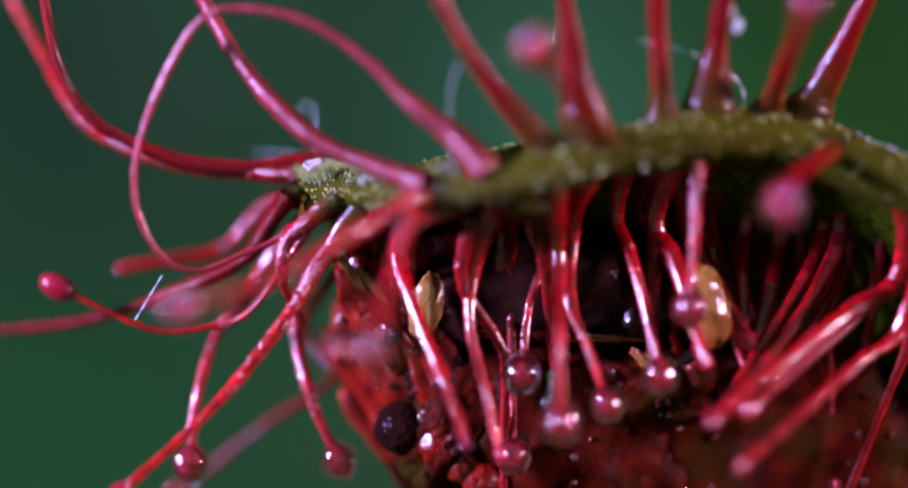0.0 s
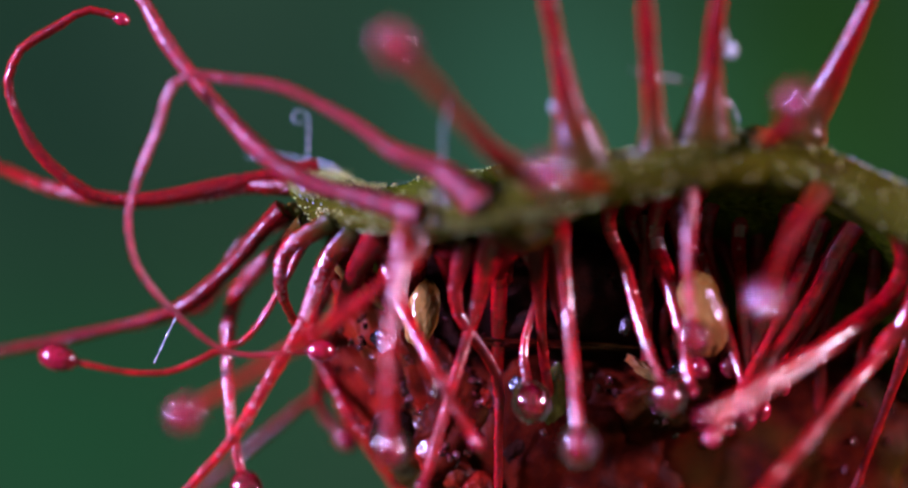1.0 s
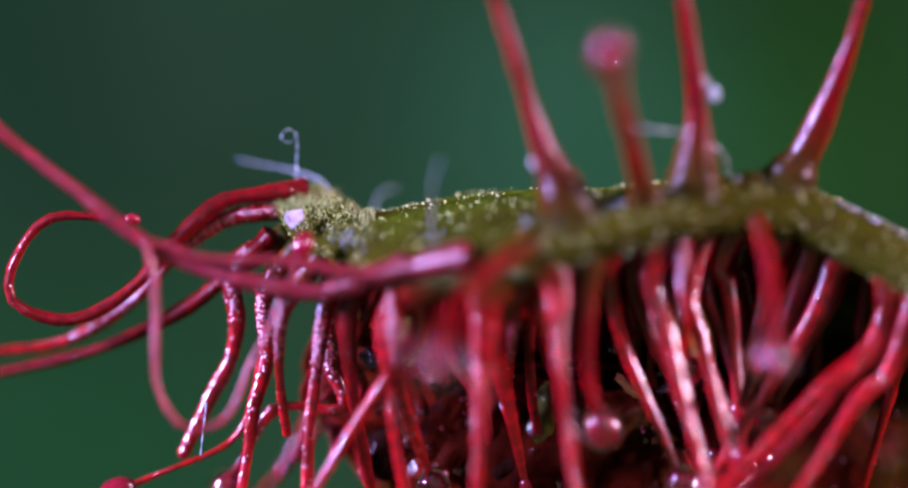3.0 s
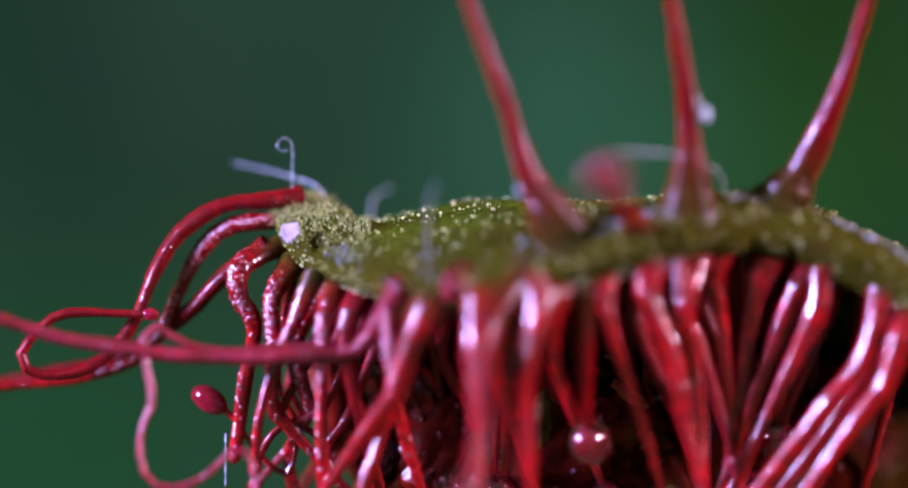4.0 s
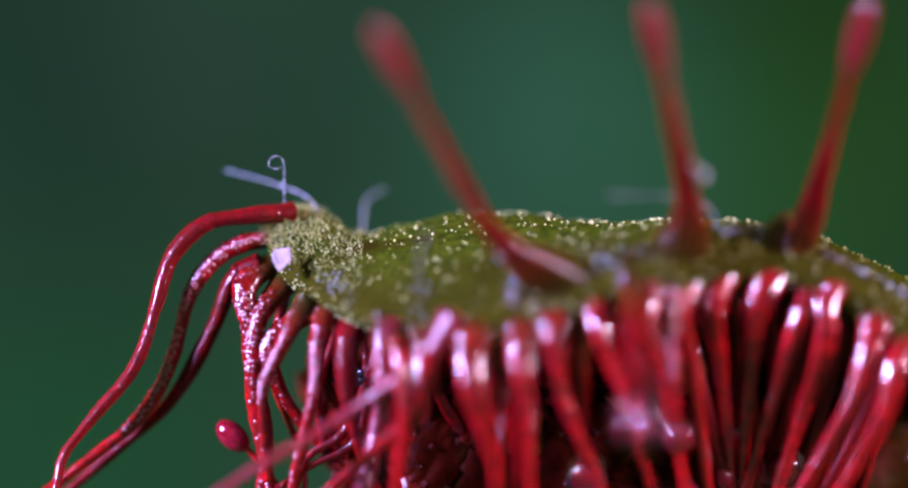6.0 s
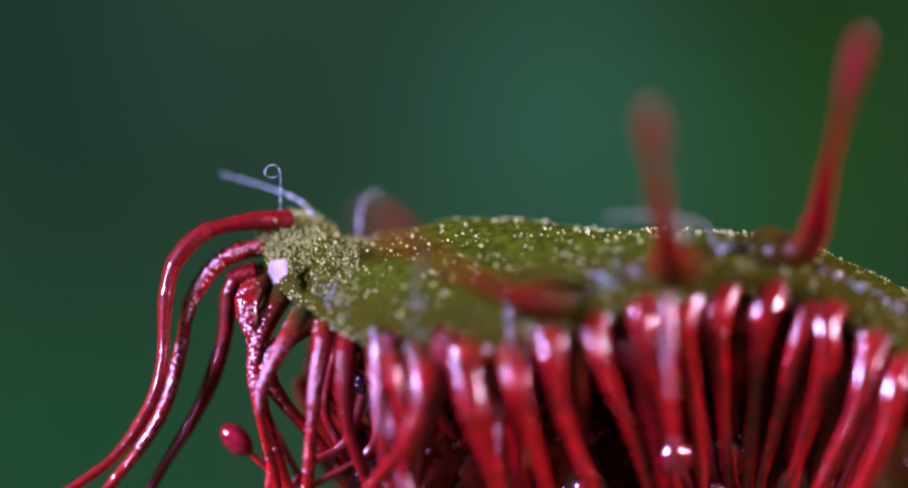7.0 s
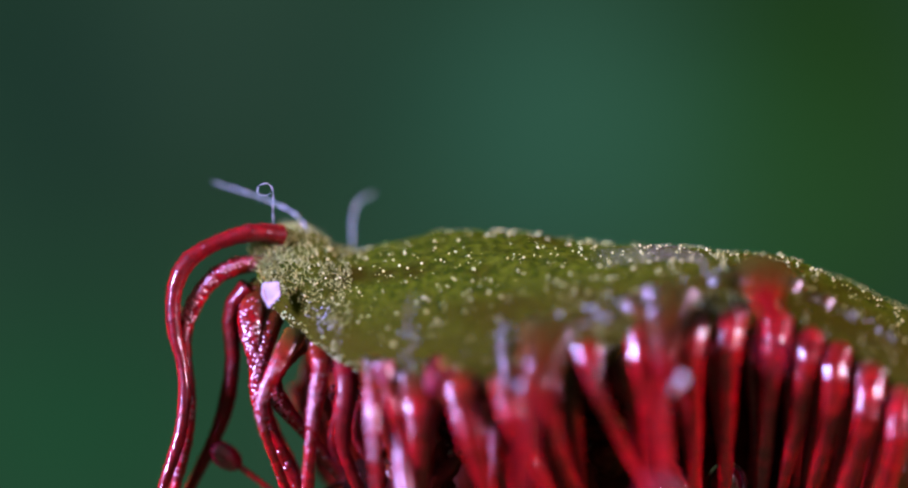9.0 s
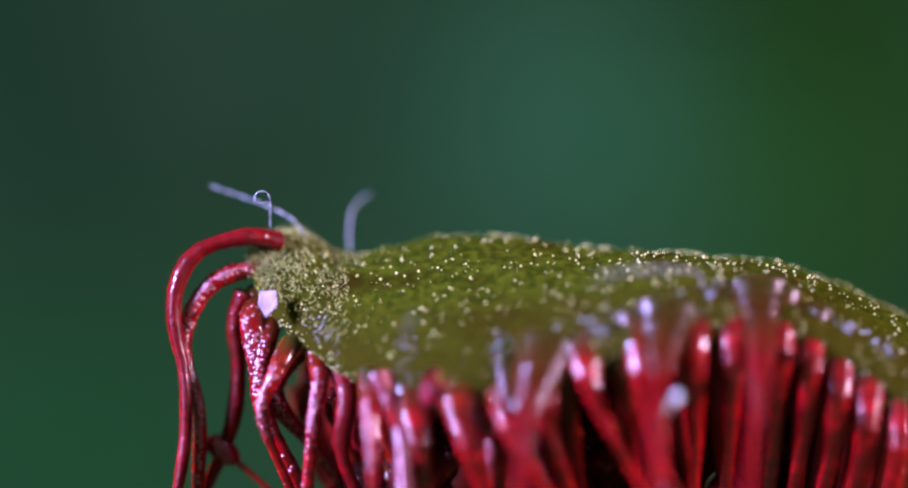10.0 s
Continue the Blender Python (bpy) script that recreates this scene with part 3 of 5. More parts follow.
Tentacle((4.02, -3.40, -0.73), 3.39, head=0.19, drop=0.32, taper=1.3, body=0.3, thick=(0.34, 0.075), mat=STEM).at(0, (5.03, -4.54, 2.87), (5.25, -5.72, 3.58)).at(1, (4.90, -4.56, 1.66), (5.05, -6.40, 2.06)).at(2, (4.85, -5.95, 0.70), (4.83, -6.56, 0.55)).at(2.7, (4.79, -5.13, 0.19), (4.80, -6.37, -0.41)).at(3.6, (4.51, -3.07, -1.56), (4.45, -2.15, -3.77)).at(10, (4.11, -3.41, -1.91), (4.10, -2.30, -3.77))
Tentacle((5.21, -3.20, -1.04), 3.39, head=0.19, drop=0.32, taper=1.3, body=0.3, thick=(0.34, 0.075), mat=STEM).at(0, (5.15, -4.91, 1.05), (4.85, -6.11, 0.61)).at(1, (4.98, -4.62, 0.01), (4.65, -5.60, -0.85)).at(2, (4.96, -2.87, -0.86), (4.51, -3.23, -1.91)).at(3.6, (4.95, -3.08, -1.91), (4.80, -2.38, -3.77)).at(10, (5.29, -3.27, -2.00), (5.25, -2.13, -3.86))
Tentacle((-1.13, -3.31, -2.04), 10.27, taper=1.2, body=0.75, thick=(0.24, 0.09), joints=32, mat=SLIMY, ref="y").at(0, (-1.26, -3.57, 1.19), (-2.13, -3.32, 1.58), (-2.83, -3.08, 2.20), (-3.36, -2.87, 2.86), (-3.85, -2.62, 3.70)).at(1, (-1.43, -3.67, 0.71), (-2.21, -3.50, 0.93), (-2.92, -3.33, 1.37), (-3.71, -3.09, 2.20), (-4.33, -2.89, 2.95), (-4.77, -2.70, 3.70)).at(2, (-1.69, -3.74, 0.19), (-2.65, -3.61, 0.32), (-3.35, -3.50, 0.62), (-4.22, -3.35, 1.32), (-5.10, -3.16, 2.37), (-6.34, -2.91, 3.69)).at(2.7, (-1.78, -3.80, -0.34), (-2.47, -3.75, -0.35), (-3.34, -3.68, -0.16), (-4.22, -3.61, 0.19), (-4.92, -3.54, 0.71), (-5.70, -3.46, 1.50), (-6.76, -3.35, 2.46)).at(3.8, (-1.44, -3.30, -1.56), (-2.31, -3.30, -1.56), (-3.97, -3.30, -1.39), (-5.10, -3.30, -1.13), (-5.97, -3.30, -0.90), (-6.84, -3.30, -0.51)).at(4.5, (-1.96, -3.00, -1.74), (-2.92, -3.30, -2.34), (-4.67, -3.30, -2.78), (-6.85, -3.30, -2.78)).at(5.2, (-1.62, -2.60, -2.27), (-2.66, -3.30, -2.96), (-4.05, -3.30, -3.31), (-6.84, -3.30, -3.74)).at(6.8, (-0.94, -3.40, -2.65), (-0.73, -3.40, -3.83)).at(10, (-0.82, -3.55, -2.78), (-0.73, -3.85, -3.81))
Tentacle((-0.21, -3.65, -2.08), 11.43, taper=1.2, body=0.18, flare=0.95, thick=(0.38, 0.05), mat=SLIMY, joints=44, ref="y").at(0, (-0.03, -3.95, 1.66), (-0.73, -3.83, 2.19), (-1.43, -3.70, 2.89), (-2.30, -3.57, 3.43), (-3.26, -3.44, 3.63), (-3.96, -3.34, 3.42), (-4.67, -3.14, 2.11), (-4.89, -2.99, 0.98), (-4.59, -2.87, 0.10), (-4.07, -2.78, -0.28), (-3.54, -2.71, -0.12)).at(1, (-0.21, -4.06, 1.14), (-0.90, -3.96, 1.40), (-1.60, -3.86, 1.88), (-2.65, -3.71, 2.41), (-3.52, -3.60, 2.54), (-4.22, -3.51, 2.59), (-4.44, -3.43, 1.93), (-4.79, -3.31, 1.06), (-4.93, -3.21, 0.28), (-4.67, -3.12, -0.42), (-3.97, -2.99, -1.17), (-3.36, -2.90, -1.56), (-2.66, -2.81, -1.56)).at(2, (-0.56, -4.11, 0.38), (-1.16, -4.05, 0.45), (-1.95, -3.95, 0.88), (-2.82, -3.86, 1.10), (-3.78, -3.76, 1.14), (-4.56, -3.67, 1.62), (-4.52, -3.60, 0.97), (-4.66, -3.50, 0.01), (-4.75, -3.41, -0.86), (-4.56, -3.35, -1.47), (-3.97, -3.28, -1.82), (-3.36, -3.21, -1.78)).at(2.7, (-0.73, -4.14, -0.12), (-1.42, -4.10, -0.16), (-2.64, -4.03, 0.19), (-3.77, -3.96, 0.23), (-4.73, -3.91, 0.49), (-4.54, -3.87, -0.16), (-4.69, -3.81, -1.03), (-4.63, -3.77, -1.73), (-4.21, -3.73, -2.29), (-3.61, -3.70, -2.08), (-3.34, -3.66, -1.55)).at(3.8, (-0.56, -3.30, -1.13), (-1.26, -3.30, -1.34), (-2.92, -3.30, -1.49), (-3.97, -3.30, -1.34), (-4.75, -3.30, -0.82), (-4.49, -3.30, -1.65), (-4.53, -3.30, -2.44), (-4.05, -3.30, -3.09), (-3.52, -3.30, -2.87), (-3.09, -3.30, -2.16), (-3.00, -3.30, -3.30), (-3.00, -3.30, -5.06)).at(4.5, (-0.57, -2.50, -1.53), (-1.27, -2.50, -1.70), (-1.96, -2.92, -1.61), (-3.10, -3.30, -2.35), (-4.23, -3.30, -2.55), (-4.76, -3.30, -2.00), (-6.07, -3.30, -1.91), (-6.34, -3.30, -2.43), (-5.99, -3.30, -3.31)).at(5, (-0.57, -2.50, -1.70), (-1.27, -2.50, -1.70), (-1.96, -2.93, -1.74), (-2.66, -3.30, -2.43), (-3.62, -3.30, -3.09), (-4.41, -3.30, -2.83), (-4.76, -3.30, -2.43), (-5.98, -3.30, -2.51), (-6.33, -3.30, -2.97), (-5.99, -3.30, -4.19)).at(5.5, (-0.74, -2.50, -1.88), (-1.44, -2.50, -2.14), (-2.14, -3.15, -2.35), (-3.10, -3.30, -3.14), (-3.96, -3.30, -3.40), (-4.67, -3.30, -2.87), (-5.90, -3.30, -2.83), (-6.33, -3.30, -3.23), (-5.98, -3.30, -4.19)).at(6.2, (-0.47, -4.10, -1.90), (-1.25, -4.18, -2.42), (-2.12, -4.28, -3.11), (-3.07, -4.37, -3.80), (-3.93, -4.46, -4.41), (-5.06, -4.57, -5.01)).at(6.8, (-0.28, -3.50, -2.34), (-0.57, -3.35, -2.82), (-0.70, -3.10, -3.69), (-0.81, -3.00, -5.06)).at(10, (-0.40, -3.30, -2.48), (-0.54, -3.05, -2.96), (-0.43, -2.80, -3.84))
Tentacle((-2.70, -1.80, 0.04), 7.97, taper=1.2, body=0.75, thick=(0.21, 0.075), joints=32, ref="y", head=0.10, mat=SHADED_DULL).at(0, (-3.13, -1.47, 1.16), (-4.01, -1.57, 1.21), (-4.80, -1.66, 1.47), (-5.59, -1.77, 1.91), (-6.08, -1.87, 2.70), (-6.29, -1.99, 3.71)).at(1, (-3.13, -1.59, 0.98), (-4.01, -1.66, 0.79), (-4.80, -1.72, 0.66), (-5.42, -1.77, 0.69), (-6.03, -1.83, 1.03), (-6.56, -1.89, 1.64), (-6.84, -1.95, 2.39), (-6.71, -1.99, 2.88), (-6.11, -2.04, 3.27), (-5.58, -2.09, 3.52), (-4.79, -2.15, 3.25)).at(2, (-3.48, -1.74, 0.68), (-4.09, -1.79, 0.41), (-4.80, -1.84, -0.07), (-5.59, -1.90, -0.18), (-6.38, -1.95, 0.10), (-6.91, -2.01, 0.76), (-6.73, -2.06, 1.42), (-6.02, -2.12, 1.99), (-4.87, -2.20, 1.77)).at(2.7, (-3.04, -1.77, 0.76), (-3.65, -1.82, 0.63), (-4.27, -1.88, 0.10), (-4.97, -1.94, -0.52), (-5.76, -2.00, -0.84), (-6.38, -2.05, -0.74), (-6.90, -2.09, -0.34), (-6.72, -2.14, 0.28), (-6.15, -2.20, 0.85), (-5.14, -2.27, 0.80)).at(3.8, (-2.95, -1.84, 0.67), (-3.56, -1.89, 0.61), (-4.18, -1.94, 0.23), (-4.62, -1.99, -0.43), (-4.97, -2.06, -1.22), (-5.58, -2.12, -1.79), (-6.20, -2.16, -1.88), (-6.63, -2.19, -1.66), (-6.10, -2.26, -0.87), (-4.87, -2.35, -0.78)).at(5, (-3.21, -1.94, 0.50), (-3.82, -2.00, 0.41), (-4.35, -2.07, -0.07), (-4.70, -2.14, -0.78), (-5.22, -2.23, -1.57), (-6.01, -2.32, -2.18), (-6.36, -2.39, -2.80), (-6.01, -2.42, -3.02)).at(6.8, (-3.21, -2.00, 0.35), (-3.91, -2.07, 0.17), (-4.35, -2.13, -0.34), (-4.48, -2.19, -1.04), (-4.56, -2.27, -1.92), (-4.87, -2.34, -2.62), (-5.39, -2.42, -3.24), (-6.09, -2.49, -3.72)).at(8.5, (-3.21, -2.02, 0.19), (-4.00, -2.08, -0.16), (-4.30, -2.13, -0.69), (-4.30, -2.17, -1.31), (-4.17, -2.22, -2.01), (-4.26, -2.28, -2.80), (-4.69, -2.36, -3.85)).at(10, (-3.21, -2.02, 0.12), (-3.91, -2.05, -0.09), (-4.26, -2.07, -0.60), (-4.29, -2.09, -1.22), (-4.13, -2.12, -2.01), (-4.13, -2.16, -2.98), (-4.26, -2.19, -3.86))
Tentacle((-2.80, -1.75, -0.34), 8.27, taper=1.2, body=0.75, thick=(0.20, 0.08), joints=28, ref="y").at(0, (-3.13, -1.41, 1.10), (-4.02, -1.24, 1.16), (-4.91, -1.07, 1.41), (-5.80, -0.88, 1.97), (-6.44, -0.65, 3.04)).at(1, (-3.13, -1.53, 0.90), (-4.02, -1.36, 0.74), (-4.91, -1.18, 0.65), (-6.07, -0.96, 0.81), (-6.96, -0.77, 1.15)).at(2, (-3.21, -1.63, 0.63), (-4.01, -1.47, 0.41), (-4.82, -1.29, -0.08), (-5.80, -1.08, -0.61), (-6.96, -0.86, -0.87)).at(2.7, (-3.39, -1.65, 0.45), (-4.28, -1.47, 0.01), (-4.99, -1.30, -0.61), (-6.06, -1.07, -1.27), (-6.96, -0.90, -1.45)).at(3.8, (-3.39, -1.77, 0.32), (-3.92, -1.70, -0.08), (-4.27, -1.63, -0.69), (-4.72, -1.54, -1.49), (-5.78, -1.42, -1.93), (-6.94, -1.30, -2.02)).at(5, (-3.30, -1.87, 0.10), (-3.83, -1.87, -0.25), (-4.18, -1.87, -0.87), (-4.36, -1.87, -1.57), (-4.97, -1.87, -2.37), (-6.21, -1.87, -2.94)).at(6.8, (-3.47, -1.89, -0.16), (-4.00, -1.89, -0.78), (-4.18, -1.89, -1.49), (-4.40, -1.89, -2.28), (-4.80, -1.89, -2.98), (-5.50, -1.89, -3.78)).at(10, (-3.56, -1.87, -0.52), (-4.00, -1.87, -1.04), (-4.09, -1.87, -1.66), (-3.87, -1.87, -2.63), (-3.91, -1.87, -3.87))
Tentacle((-3.19, -1.80, -0.78), 6.25, taper=1.2, body=0.75, thick=(0.22, 0.07), joints=22, ref="y", mat=SHADED_RED).at(0, (-2.77, -1.71, 0.37), (-3.22, -1.51, -0.25), (-4.29, -1.20, -0.78), (-5.63, -0.84, -1.21), (-6.98, -0.49, -1.37)).at(1, (-2.95, -1.78, 0.19), (-3.39, -1.59, -0.34), (-4.28, -1.29, -1.05), (-5.63, -0.92, -1.42), (-6.97, -0.56, -1.69)).at(2, (-3.39, -1.69, -0.34), (-4.28, -1.36, -1.14), (-5.62, -0.97, -1.67), (-6.97, -0.60, -1.90)).at(2.7, (-3.48, -1.73, -0.52), (-4.28, -1.51, -1.09), (-5.62, -1.19, -1.67), (-6.96, -0.88, -1.98)).at(3.8, (-3.56, -1.78, -0.52), (-4.10, -1.62, -1.05), (-5.17, -1.36, -1.67), (-6.51, -1.07, -1.98)).at(5, (-3.39, -1.88, -0.52), (-4.01, -1.75, -1.22), (-4.89, -1.58, -2.11), (-6.05, -1.42, -2.46)).at(6.8, (-3.43, -1.88, -0.60), (-3.56, -1.82, -1.40), (-3.92, -1.74, -2.37), (-4.54, -1.65, -3.34)).at(10, (-3.34, -1.77, -1.22), (-3.28, -1.73, -1.93), (-3.39, -1.69, -2.81), (-3.83, -1.62, -3.87))
Tentacle((-2.73, -1.67, -1.00), 5.00, thick=(0.11, 0.06), joints=24, ref="y", head=0.20, long=1.55, drop=0.0, foot=False).at(0, (-3.12, -1.75, -1.05), (-3.83, -1.69, -1.31), (-4.54, -1.64, -1.36), (-5.25, -1.59, -1.09), (-5.89, -1.53, -0.78)).at(1, (-3.03, -1.79, -1.31), (-3.65, -1.74, -1.66), (-4.36, -1.68, -1.97), (-5.07, -1.63, -1.97), (-5.73, -1.57, -1.84)).at(2, (-3.03, -1.81, -1.57), (-3.21, -1.75, -2.37), (-3.83, -1.70, -2.63), (-4.54, -1.65, -2.77), (-5.34, -1.59, -2.92)).at(2.7, (-2.95, -1.83, -1.57), (-3.12, -1.76, -2.46), (-3.57, -1.71, -2.99), (-4.36, -1.65, -3.25), (-5.11, -1.59, -3.48)).at(3.3, (-2.94, -1.94, -1.93), (-3.03, -1.94, -2.72), (-3.38, -1.94, -3.25), (-4.27, -1.94, -3.60)).at(3.8, (-2.77, -1.93, -1.93), (-2.50, -1.93, -2.81), (-2.68, -1.93, -3.51), (-3.12, -1.93, -3.25), (-3.56, -1.93, -2.72), (-4.18, -1.93, -2.37)).at(5, (-2.50, -1.90, -1.93), (-2.15, -1.90, -2.98), (-2.33, -1.90, -3.78), (-2.77, -1.90, -3.51), (-3.12, -1.90, -2.98), (-3.87, -1.90, -2.41)).at(6.8, (-2.99, -1.83, -1.93), (-2.79, -1.83, -2.72), (-2.37, -1.83, -3.60), (-2.33, -1.83, -4.04), (-2.77, -1.83, -3.60), (-3.56, -1.83, -2.83)).at(8.5, (-2.97, -1.74, -1.93), (-2.77, -1.74, -2.72), (-2.33, -1.74, -3.65), (-2.24, -1.74, -4.13), (-2.68, -1.74, -3.69), (-3.37, -1.74, -3.18)).at(10, (-2.95, -1.67, -2.02), (-2.77, -1.67, -2.81), (-2.33, -1.67, -3.74), (-2.24, -1.67, -4.22), (-2.68, -1.67, -3.87), (-3.28, -1.67, -3.37))
Tentacle((-2.97, -1.70, -0.74), 3.93, taper=1.2, body=0.6, thick=(0.23, 0.09), joints=22, head=0.07).at(0, (-2.79, -0.70, 0.64), (-3.20, -0.32, 0.24), (-3.60, -0.29, -0.12), (-4.31, -0.40, -0.25)).at(1, (-2.97, -0.67, 0.19), (-3.42, -0.45, -0.34), (-3.86, -0.59, -0.92), (-4.12, -0.66, -1.04)).at(2, (-3.31, -1.10, -0.34), (-3.49, -1.17, -1.23), (-3.84, -1.28, -1.76), (-4.19, -1.33, -1.85)).at(2.7, (-3.29, -1.61, -0.34), (-3.35, -1.58, -1.05), (-3.48, -1.58, -1.75), (-3.83, -1.58, -2.28)).at(3.8, (-3.27, -2.36, -0.34), (-3.27, -2.38, -0.87), (-3.06, -2.32, -1.22), (-3.27, -2.16, -2.10), (-3.43, -2.03, -2.98)).at(5, (-3.24, -2.31, -0.43), (-3.22, -2.35, -1.22), (-3.04, -2.23, -1.92), (-2.98, -2.08, -2.80), (-3.12, -1.97, -3.78)).at(6.8, (-3.16, -2.28, -0.87), (-3.02, -2.34, -1.48), (-3.04, -2.25, -2.10), (-2.81, -2.06, -3.16), (-2.85, -1.97, -3.86)).at(10, (-3.07, -2.12, -1.22), (-2.98, -2.23, -1.92), (-2.90, -2.13, -2.63), (-2.41, -1.94, -3.60))
Tentacle((-2.77, -1.82, -1.05), 5.2, taper=1.2, body=0.6, thick=(0.22, 0.06), joints=20, head=0.19, drop=0.28).at(0, (-2.70, -0.79, -0.08), (-3.23, -0.84, -0.87), (-3.67, -1.03, -1.41), (-3.98, -1.25, -2.47), (-4.09, -1.32, -3.57)).at(1, (-3.14, -0.88, -0.52), (-3.45, -1.04, -1.05), (-3.50, -1.35, -1.93), (-3.39, -1.61, -2.99), (-3.21, -1.71, -3.69)).at(2, (-2.82, -1.45, -0.52), (-3.04, -1.52, -1.49), (-3.17, -1.67, -2.11), (-3.74, -1.81, -2.54), (-3.82, -1.96, -3.69)).at(2.7, (-2.90, -1.92, -0.69), (-2.90, -1.94, -1.57), (-3.03, -1.97, -2.10), (-3.43, -2.02, -2.98)).at(3.8, (-2.76, -2.58, -0.86), (-2.71, -2.59, -1.57), (-2.76, -2.44, -2.45), (-2.50, -2.36, -2.80)).at(5, (-2.93, -2.52, -0.86), (-3.02, -2.58, -1.48), (-3.11, -2.46, -2.27), (-2.98, -2.28, -3.33)).at(7.5, (-2.92, -2.30, -1.48), (-3.00, -2.30, -2.01), (-2.83, -2.20, -2.80), (-2.50, -2.10, -3.60)).at(10, (-2.87, -2.25, -1.57), (-2.94, -2.25, -2.19), (-2.80, -2.20, -2.80), (-2.37, -2.10, -3.60))
Tentacle((-2.10, -2.25, -1.50), 5.71, taper=1.2, body=0.4, thick=(0.21, 0.06), joints=22).at(0, (-1.97, -2.60, -0.16), (-2.49, -2.80, -1.04), (-3.36, -3.00, -2.17), (-4.23, -3.10, -3.05), (-4.84, -3.20, -3.59)).at(1, (-1.97, -2.60, -0.34), (-2.31, -2.80, -1.21), (-2.92, -2.90, -2.26), (-3.36, -3.00, -2.96), (-3.97, -3.00, -3.66)).at(2, (-2.00, -2.06, -0.78), (-2.24, -2.10, -1.57), (-2.41, -2.30, -2.45), (-2.58, -2.47, -3.32)).at(2.7, (-1.90, -2.55, -0.69), (-2.07, -2.52, -1.57), (-2.27, -2.58, -2.62), (-2.38, -2.64, -3.67)).at(3.8, (-1.96, -3.17, -1.21), (-1.98, -3.08, -2.44), (-1.92, -2.86, -3.75)).at(5, (-2.09, -3.06, -1.21), (-2.05, -3.13, -1.91), (-2.31, -3.02, -2.61), (-2.57, -2.88, -3.31)).at(6.8, (-2.00, -2.95, -1.56), (-2.12, -3.01, -2.44), (-2.23, -2.78, -3.75)).at(10, (-2.03, -2.72, -2.09), (-2.14, -2.77, -2.79), (-2.23, -2.60, -3.85))
Tentacle((-2.24, -1.88, -1.49), 4.64, thick=(0.19, 0.07), taper=1.4, body=0.7, drop=0.30).at(0, (-2.34, -1.07, -0.70), (-2.43, -1.19, -1.40), (-2.16, -1.46, -2.46), (-1.76, -1.57, -3.34)).at(1, (-2.16, -1.07, -1.23), (-1.98, -1.20, -1.94), (-1.45, -1.43, -2.82), (-1.05, -1.49, -3.12)).at(2.7, (-1.80, -1.97, -1.75), (-1.62, -1.89, -2.46), (-2.68, -1.78, -2.46), (-3.39, -1.61, -3.52)).at(5, (-2.67, -2.63, -1.21), (-2.67, -2.50, -1.92), (-2.32, -2.18, -2.80), (-1.62, -1.91, -3.34)).at(6.8, (-2.63, -2.30, -1.48), (-2.87, -2.35, -1.90), (-2.66, -2.20, -2.34), (-2.24, -2.00, -2.85), (-1.71, -1.80, -3.47)).at(8.5, (-2.59, -2.20, -1.68), (-2.81, -2.25, -2.05), (-2.62, -2.10, -2.45), (-2.24, -1.90, -2.91), (-1.71, -1.70, -3.56)).at(10, (-2.57, -2.10, -1.85), (-2.76, -2.15, -2.26), (-2.57, -2.00, -2.66), (-2.20, -1.80, -3.07), (-1.71, -1.60, -3.74))
Tentacle((-1.70, -2.44, -1.79), 4.64, thick=(0.24, 0.08), mat=SHADED_DULL).at(0, (-2.33, 0.10, -1.22), (-1.80, -0.04, -1.93), (-0.92, -0.08, -2.72), (-0.21, 0.00, -3.34)).at(3.8, (-1.61, -3.26, -1.21), (-1.52, -3.00, -2.26), (-1.26, -2.52, -3.32)).at(10, (-1.61, -2.81, -2.35), (-1.70, -2.73, -3.14), (-1.44, -2.48, -3.85))
Tentacle((-1.89, -1.43, -1.67), 6.25, thick=(0.12, 0.08), mat=SHADED_RED, ref="y").at(0, (-1.28, -0.35, -1.59), (-2.00, -0.22, -2.22), (-2.98, -0.00, -2.84), (-3.79, 0.32, -3.48)).at(1, (-1.64, -0.30, -1.86), (-2.53, -0.13, -2.66), (-3.97, 0.37, -3.84)).at(2, (-1.99, -0.57, -2.30), (-3.07, -0.09, -3.29), (-3.61, 0.22, -3.83)).at(5, (-1.97, -1.99, -1.92), (-1.63, -1.52, -2.73), (-1.99, -0.80, -3.81)).at(10, (-1.89, -1.63, -2.64), (-1.28, -1.24, -3.26), (-0.83, -0.84, -3.89))
